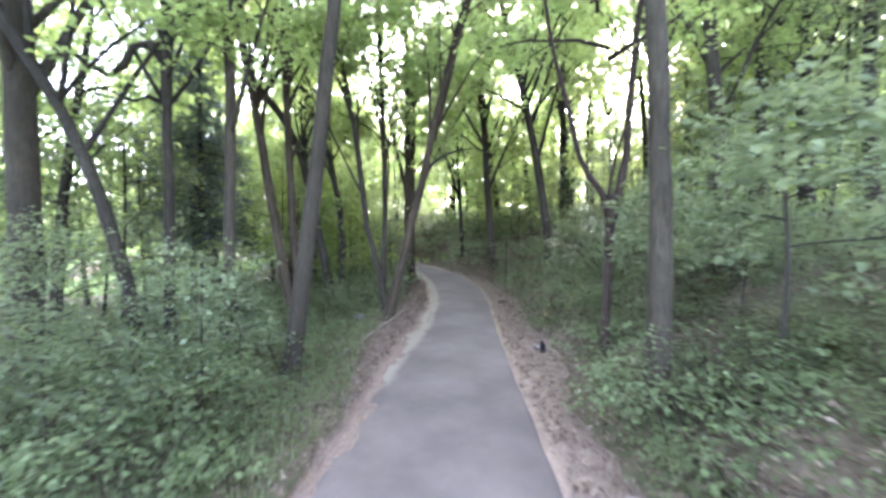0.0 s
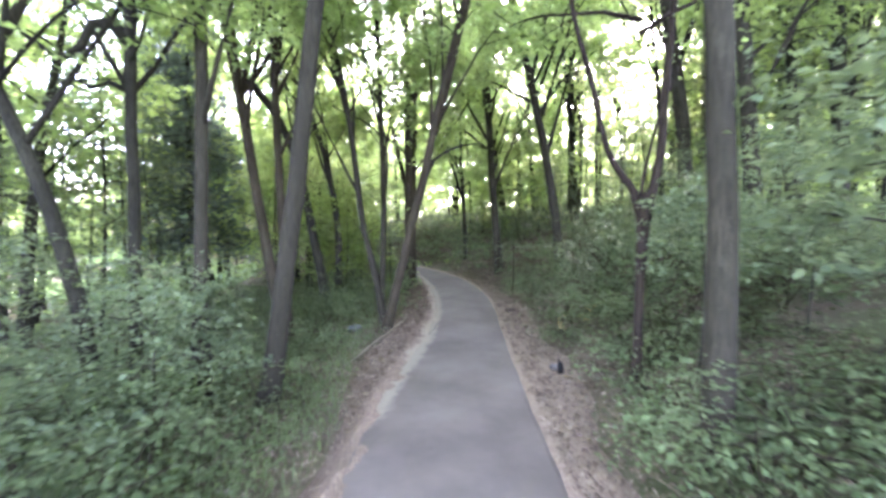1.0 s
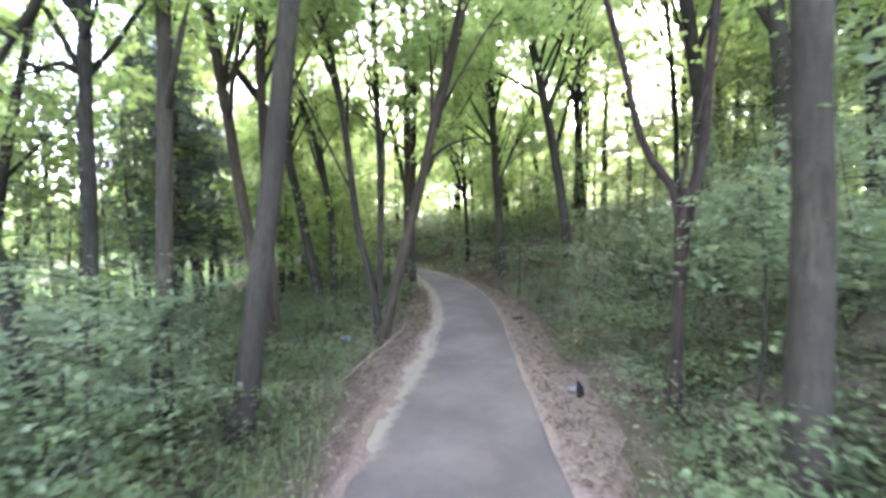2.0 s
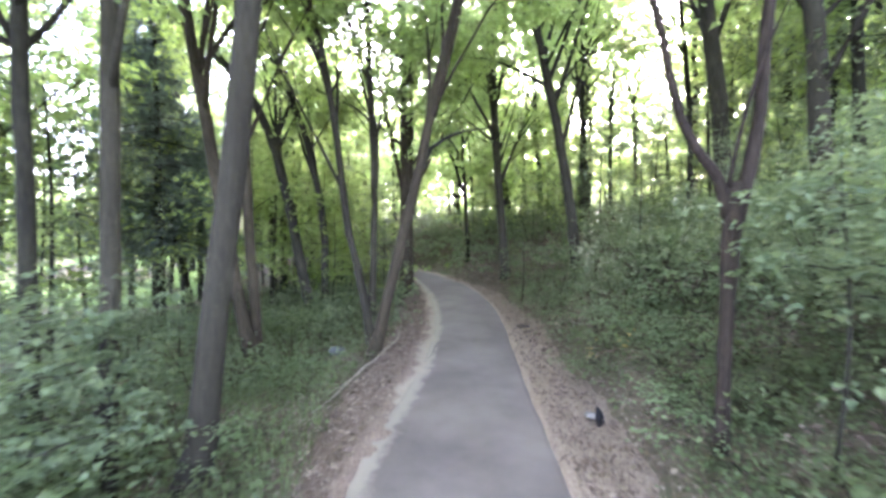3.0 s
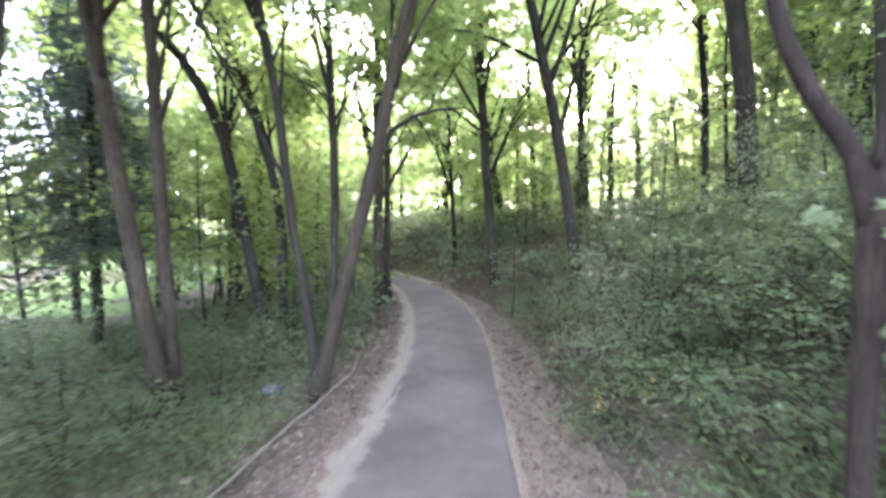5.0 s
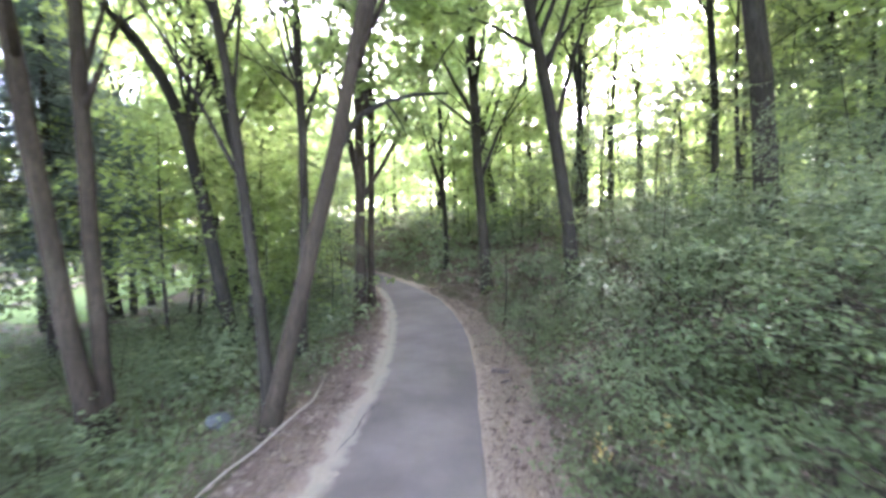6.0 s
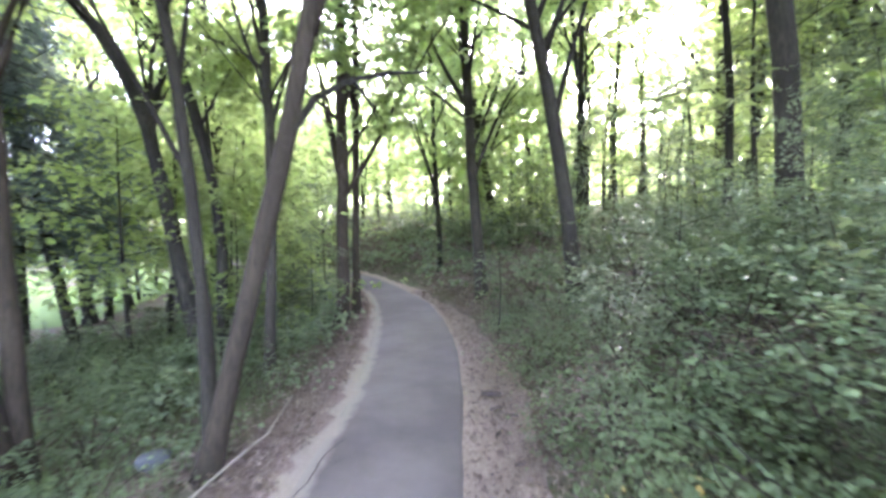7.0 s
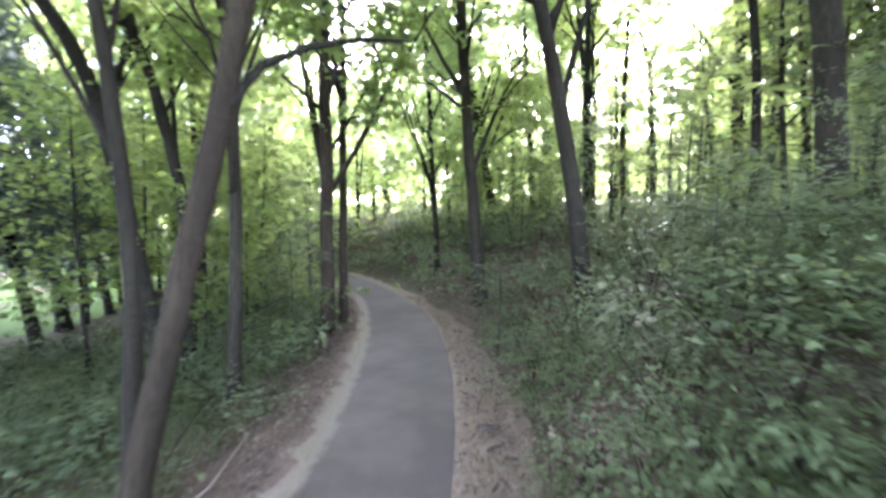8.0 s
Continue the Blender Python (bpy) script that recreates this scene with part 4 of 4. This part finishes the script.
scatter(44, 2.8, 8, 8.5, 14, [0, 2, 4, 5], (0.75, 1.25), 0.5, lambda x, y: x > right_edge(y) + 2.3)
# left of the path
scatter(54, -7, -1.4, 1.2, 6.6, [0, 1, 2, 3], (0.8, 1.2), 0.45, lambda x, y: x < left_edge(y) - 0.95)
scatter(66, -8, -1.0, 6.6, 13.5, [0, 1, 5, 3], (0.7, 1.15), 0.5, lambda x, y: x < left_edge(y) - 1.2)


def undergrowth(name, label, n, x0, x1, y0, y1, keep, tall, size):
    """Shrubs too far off to tell apart: layers of leaves over the ground."""
    x, y = rng.uniform(x0, x1, n), rng.uniform(y0, y1, n)
    k = keep(x, y)
    x, y = x[k], y[k]
    hump = tall * (0.35 + 0.65 * np.abs(np.sin(1.9 * x + 0.7 * y) * np.sin(1.3 * y - 0.8 * x)))
    p = np.stack([x, y, lie(x, y) + 0.1 + hump * rng.uniform(0, 1, len(x)) ** 0.7], 1)
    ob = new(name, leaf_mesh(name, *sprays(p, 9, 0.3, size, 0.25, 0.3, 0.4), LEAF_MAPLE))
    tagged(ob, label, "undergrowth", kind="stuff")


undergrowth("undergrowth", "shaded leafy undergrowth on the far bank", 4600, -16, 24, 13, 34, lambda x, y: (x > right_edge(y) + 0.75) & ((x > 9) | (y > 13.5)), 1.1, 0.14)
undergrowth("undergrowth", "leafy undergrowth beside the path", 1300, -9, 9, -9, 1.2, lambda x, y: (x > right_edge(y) + 0.95) | (x < left_edge(y) - 0.95), 0.7, 0.1)
undergrowth("undergrowth", "leafy bushes on the slope at the bend", 1000, -6, 4, 17, 25, lambda x, y: x > right_edge(y) + 0.6, 1.4, 0.14)
undergrowth("undergrowth", "shaded leafy undergrowth beyond the bend", 2200, -6, -0.5, 12.5, 30, lambda x, y: (x < left_edge(y) - 0.6) & ((x > -3.6) | (rng.uniform(0, 1, len(x)) < 0.3)), 0.7, 0.12)
undergrowth("undergrowth", "low green plants under the trees", 1500, -14, -3.5, 12.5, 20, lambda x, y: (x < left_edge(y) - 0.6) & ~((x < -8) & (y > 17)), 0.22, 0.1)
# saplings at the bend and by the path
for x, y, s in [(-2.3, 3.9, .8), (-3.1, 4.6, .85), (-3.9, 5.2, .9), (-4.8, 4.4, 1.0), (-5.4, 5.6, 1.0), (3.6, 5.6, .8), (4.4, 7.2, .9), (5.0, 4.6, .9), (3.4, 7.6, .8), (-2.6, 12.5, 1.0), (-2.9, 15.6, 1.2), (-3.2, 16.5, 1.2), (2.6, 14.5, 1.0), (4.2, 13.0, 1.3), (4.8, 11.0, 1.2), (3.7, 9.6, 1.0), (5.2, 14.5, 1.4), (6.5, 15.5, 1.4), (3.0, 18.5, 1.3), (1.8, 20.5, 1.3), (0.6, 22, 1.4), (-0.8, 23, 1.5)]:
    shrub(x, y, 4, s)
shrub(-2.3, 3.0, 1, 1.0)
# fuller bushes on the lower bank
for i, (x, y, k) in enumerate([(2.75, 7.5, 1.0), (3.2, 8.1, 1.15), (2.6, 8.8, 1.0), (3.3, 9.2, 1.25), (2.7, 9.9, 1.05), (3.6, 10.2, 1.3), (2.9, 11.0, 1.1), (4.1, 8.9, 1.3), (4.2, 10.9, 1.3), (3.5, 11.7, 1.2), (3.5, 7.0, 1.15), (4.4, 7.7, 1.3), (2.95, 6.4, 1.0), (3.9, 6.0, 1.2), (2.6, 12.3, 1.0), (3.3, 13.0, 1.1)]):
    shrub(x, y, (0, 2)[i % 2], k)
shrub(1.95, 3.6, 2, 1.05)
shrub(2.4, 3.75, 2, 1.0)
for x, y, s in [(-3.4, 3.9, 1.05), (-2.6, 4.8, 1.0), (-4.4, 5.0, 1.1), (3.9, 6.3, .9), (3.3, 10.4, .9), (-2.7, 13.6, 1.1), (-3.0, 15.2, 1.2)]:
    shrub(x, y, 5, s)


# ---- low ground plants, grass, dry leaves ----
def strewn(n, x0, x1, y0, y1, keep):
    x, y = rng.uniform(x0, x1, n), rng.uniform(y0, y1, n)
    k = keep(x, y)
    return np.stack([x[k], y[k], lie(x[k], y[k])], 1)


def ground_plants(name, label, pts, lift, size, mat, steep=0.3, wide=0.7):
    n = len(pts)
    a = rng.uniform(0, 6.28, n)
    head = np.stack([np.cos(a), np.sin(a), rng.normal(0.05, steep, n)], 1)
    up = np.stack([rng.normal(0, .4, n), rng.normal(0, .4, n), np.ones(n)], 1)
    p = pts + np.stack([0 * a, 0 * a, rng.uniform(0.015, lift, n)], 1)
    ob = new(name, leaf_mesh(name, p, head, up, size * rng.uniform(0.5, 1.4, n), mat, wide))
    tagged(ob, label, name.replace("_", " "), kind="stuff")


patches = lambda x, y: 0.5 + 0.5 * np.sin(2.1 * x + 1.3 * y) * np.sin(1.7 * y - 0.9 * x)
ground_plants("ground_cover", "low green leaves carpeting the bank", strewn(36000, 1.4, 9, 0.5, 16, lambda x, y: (x > right_edge(y) + 0.66 + 0.4 * rng.uniform(0, 1, len(x)) ** 2) & (rng.uniform(0, 1, len(x)) < 0.1 + 0.9 * patches(x, y))), 0.2, 0.06, LEAF_LOW)
ground_plants("ground_cover", "low green leaves under the trees", strewn(24000, -9, -0.8, 0.5, 16, lambda x, y: (x < left_edge(y) - 0.3 - 0.5 * smooth(y, 4.8, 8) - 0.3 * rng.uniform(0, 1, len(x)) ** 2) & (rng.uniform(0, 1, len(x)) < 0.12 + 0.88 * patches(x, y))), 0.18, 0.055, LEAF_LOW)


def grass(pts, tall):
    n = len(pts)
    a = rng.uniform(0, 6.28, n)
    head = np.stack([0.5 * np.cos(a), 0.5 * np.sin(a), np.ones(n)], 1)
    up = np.stack([np.cos(a), np.sin(a), 0 * a], 1)
    ob = new("grass", leaf_mesh("grass", pts, head, up, tall * rng.uniform(0.4, 1.3, n), LEAF_LOW, 0.07))
    tagged(ob, "thin green grass along the path's verge", "grass", kind="stuff")


grass(strewn(20000, -4.5, -0.9, 0.5, 15, lambda x, y: (x < left_edge(y) - 0.32 - 0.6 * smooth(y, 4.8, 8))), 0.16)
lv = strewn(52000, -2.4, 2.4, 0.5, 18, lambda x, y: ((x < left_edge(y) - 0.2) & (x > left_edge(y) - 1.25)) | ((x > right_edge(y) + 0.01) & (x < right_edge(y) + 1.2)))
lv[:, 2] = np.maximum(lv[:, 2], crown_of_path(lv[:, 0], lv[:, 1]) - 0.02) + 0.012
bank = strewn(26000, 1.5, 6.5, 1.5, 15, lambda x, y: (x > right_edge(y) + 0.8) & (np.sin(2.3 * x + 0.9 * y) * np.sin(1.6 * y - 1.1 * x) > 0.1))
ground_plants("dry_leaves", "brown fallen leaves between the plants of the bank", bank, 0.06, 0.075, LITTER, 0.3, 0.5)
far_bank = strewn(15000, -4, 8, 14.5, 25, lambda x, y: x > right_edge(y) + 0.6)
ground_plants("dry_leaves", "brown fallen leaves on the slope at the bend", far_bank, 0.08, 0.11, LITTER, 0.4, 0.5)
floor_l = strewn(46000, -7.5, -1.2, 2, 14, lambda x, y: (x < left_edge(y) - 0.8) & (np.sin(2.3 * x + 0.9 * y) * np.sin(1.6 * y - 1.1 * x) > 0.1))
ground_plants("dry_leaves", "brown fallen leaves under the trees", floor_l, 0.05, 0.07, LITTER, 0.3, 0.5)
ground_plants("dry_leaves", "brown and tan fallen leaves on the verge", lv, 0.025, 0.065, LITTER, 0.25, 0.3)


def dead_twigs(n):
    """Thin dry stems lying and leaning among the plants at the foot of the bank."""
    tubes = []
    for p in strewn(n * 4, 1.5, 3.4, 2.5, 13, lambda x, y: (x > right_edge(y) + 0.5) & (x < right_edge(y) + 1.7))[:n]:
        az, up, long = rng.uniform(0, 6.28), rng.uniform(0.05, 0.75), rng.uniform(0.15, 0.5)
        line = limb_line(p + np.array([0, 0, 0.02]), az, up, long, 0.25, 4)
        tubes.append(tube(line, np.linspace(0.005, 0.002, 4), 3))
    tagged(new("dead_twigs", tube_mesh("dead_twigs", tubes, TWIG)), "dry brown twigs and stems among the plants", "twigs", kind="stuff")


dead_twigs(420)


# ---- small things on the verges ----
def stone(x, y, r, label, mat=STONE):
    bm = bmesh.new()
    bmesh.ops.create_icosphere(bm, subdivisions=3, radius=r)
    for v in bm.verts:
        v.co *= 1 + 0.18 * noise.noise(v.co * (1.6 / r))
        v.co.z *= 0.62
    me = bpy.data.meshes.new("stone")
    bm.to_mesh(me)
    bm.free()
    me.materials.append(mat)
    me.shade_smooth()
    ob = tagged(new("stone", me), label, "stone")
    ob.location = (x, y, float(lie(x, y)) + r * 0.5)


stone(-1.79, 9.5, 0.15, "pale blue-grey stone lying in the grass")
stone(1.475, 6.85, 0.065, "pale broken stone lying on the verge", STONE_PALE)


def stick(points, radii, mat, name, label):
    p = np.array(points, float)
    tagged(new(name, tube_mesh(name, [tube(p, radii, 7, 0.06)], mat)), label, "branch")


def on_ground(x, y, up=0.02):
    return (x, y, max(float(lie(x, y)), 0.028 * y - 0.02) + up)


stick([on_ground(-1.62, 6.4, .02), on_ground(-1.46, 6.8, .03), on_ground(-1.3, 7.3, .05), on_ground(-1.22, 7.85, .05), on_ground(-1.13, 8.25, .075), on_ground(-1.05, 8.6, .05), on_ground(-0.93, 9.2, .07), on_ground(-0.83, 9.7, .06), on_ground(-0.86, 10.5, .1)], [.003, .005, .008, .01, .012, .013, .013, .011, .005], WOOD_BARE, "fallen_branch", "long pale fallen branch lying along the verge")
stick([on_ground(-1.15, 8.1, .05), on_ground(-1.3, 7.7, .03), on_ground(-1.42, 7.4, .03)], [.009, .007, .003], WOOD_BARE, "fallen_twig", "thin pale twig beside the fallen branch")
stick([on_ground(1.32, 10.68, .045), on_ground(1.42, 10.67, .05), on_ground(1.56, 10.66, .045)], [.03, .036, .028], WOOD_DARK, "log_chip", "short dark piece of broken wood on the verge")
for x, y, long, turn in ((1.46, 10.32, .09, .5), (1.6, 10.12, .07, -.4), (1.4, 9.72, .06, 1.1), (1.52, 9.2, .05, .2)):
    dx, dy = long * math.cos(turn), long * math.sin(turn)
    stick([on_ground(x - dx, y - dy, .03), on_ground(x, y, .036), on_ground(x + dx, y + dy, .03)], [.012, .018, .011], WOOD_DARK, "wood_chip", "small dark chip of rotten wood on the verge")
stick([on_ground(1.53, 6.74, -.05), on_ground(1.535, 6.75, .04), on_ground(1.53, 6.76, .09), on_ground(1.51, 6.77, .15)], [.05, .045, .036, .012], CHARRED, "charred_stub", "small black pointed stump on the sandy verge")
yl = strewn(160, 2.2, 2.36, 7.9, 8.06, lambda x, y: x > 0)
ground_plants("yellow_plant", "yellowing leaves of a low plant on the bank", yl[:26], 0.34, 0.05, LEAF_YELLOW)
ground_plants("yellow_plant", "yellowing leaves of a second low plant", strewn(18, 1.8, 1.98, 8.05, 8.2, lambda x, y: x > 0), 0.3, 0.05, LEAF_YELLOW)


# ---- slim saplings by the path ----
def sapling(x, y, tall, r, mat, label, reach=0.0, low=0.5, leaves=10, size=0.1):
    root = thing("sapling", (x, y, float(lie(x, y))), label, "sapling")
    zs = np.linspace(-0.1, tall, 9)
    line = np.stack([0.03 * np.sin(zs * 2), 0.02 * np.cos(zs * 3) - 0.02, zs], 1)
    v, f = tube(line, np.linspace(r, r * 0.35, 9), 8, 0.06)
    part("trunk", made("trunk", v, f, mat, True), root)
    if reach:
        tb, lf = grow(lambda z: np.array([0.03 * math.sin(z * 2), 0, z]), low, tall, reach, 9, 9, leaves, size, r * 0.35, 0.3 * min(1, reach), (-0.05, 0.25))
        for one in tb:
            part("limb", tube_mesh("limb", one, mat), root)
        part("crown", leaf_mesh("crown", *lf, LEAF_MAPLE, 0.66, True), root, "flat layers of yellow-green leaves", "stuff")


sapling(1.83, 13.0, 1.5, 0.022, BARK_PALE, "thin pale bare sapling at the foot of bank")
sapling(-2.72, 5.8, 1.5, 0.065, BARK_DARK, "dark-stemmed young maple with layered leaves", 0.3, 0.8, 10, 0.06)
sapling(2.75, 3.6, 2.4, 0.03, BARK_DARK, "slim young tree with layers of leaves", 0.85, 1.1, 12, 0.09)
sapling(2.4, 5.05, 2.0, 0.014, BARK_DARK, "thin young tree with leaves before the forked trunk", 0.55, 1.1, 14, 0.06)


# ---- the parked car beyond the ridge ----
def parked_car(x, y, turn):
    paint, nt, pb = material("car_paint_silver", 0.35, 0.5)
    pb.inputs["Base Color"].default_value = (0.55, 0.57, 0.6, 1)
    pb.inputs["Metallic"].default_value = 0.6
    glass, nt, gb = material("car_glass", 0.08, 0.6)
    gb.inputs["Base Color"].default_value = (0.02, 0.025, 0.03, 1)
    rubber, nt, rb = material("tyre_rubber", 0.9, 0.2)
    rb.inputs["Base Color"].default_value = (0.02, 0.02, 0.02, 1)
    root = thing("parked_car", (x, y, float(lie(x, y)) + 0.02), "silver parked car half hidden behind trees", "car")
    root.rotation_euler = (0, 0, turn)

    def loft(sections, mat, name):
        V, F = [], []
        for px, w, z0, z1 in sections:
            V += [(px, -w, z0), (px, -w, z1), (px, w, z1), (px, w, z0)]
        for i in range(len(sections) - 1):
            for j in range(4):
                a, b2 = i * 4 + j, i * 4 + (j + 1) % 4
                F.append((a, b2, b2 + 4, a + 4))
        F += [(3, 2, 1, 0), tuple(len(V) - 4 + q for q in range(4))]
        me = made(name, V, F, mat)
        ob = part(name, me, root)
        bev = ob.modifiers.new("round", 'BEVEL')
        bev.width, bev.segments = 0.06, 2
        return ob
    loft([(-2.2, 0.75, 0.35, 0.75), (-2.0, 0.85, 0.25, 0.9), (-0.9, 0.88, 0.2, 0.95), (1.0, 0.88, 0.2, 0.95), (2.0, 0.84, 0.25, 0.88), (2.25, 0.74, 0.35, 0.7)], paint, "body")
    loft([(-1.7, 0.7, 0.9, 0.93), (-0.9, 0.62, 0.9, 1.4), (0.3, 0.62, 0.9, 1.4), (1.2, 0.7, 0.9, 0.96)], glass, "cabin")
    loft([(-0.95, 0.58, 1.38, 1.43), (-0.3, 0.6, 1.38, 1.47), (0.35, 0.58, 1.38, 1.43)], paint, "roof")
    th = np.arange(16) * 2 * np.pi / 16
    for px in (-1.35, 1.4):
        for py_ in (-0.82, 0.82):
            ring = np.stack([px + 0.31 * np.cos(th), 0 * th, 0.31 + 0.31 * np.sin(th)], 1)
            V = np.concatenate([ring + (0, py_ - 0.1, 0), ring + (0, py_ + 0.1, 0)])
            F = [[i, (i + 1) % 16, 16 + (i + 1) % 16, 16 + i] for i in range(16)] + [list(range(16))[::-1], list(range(16, 32))]
            part("wheel", made("wheel", V, F, rubber), root)


parked_car(22.5, 32.0, radians(20))

# one more tree closing the view beside the clearing
wood_tree("background_tree", -12.6, 14.2, NEAR_SHAPES[0], 0.75, WOOD_LABELS[0], "woods behind")
wood_tree("background_tree", -13.6, 16.8, NEAR_SHAPES[1], 0.65, WOOD_LABELS[1], "woods behind")

# young maples between the feet of the trees
for x, y, s in [(-4.2, 13.4, 1.3), (-3.4, 12.7, 1.1), (-5.0, 14.0, 1.3), (-4.7, 12.1, 1.1), (-2.6, 10.9, 0.9), (-3.3, 11.6, 1.0), (-5.8, 12.6, 1.2), (-3.7, 10.4, 0.9)]:
    shrub(x, y, 5, s)
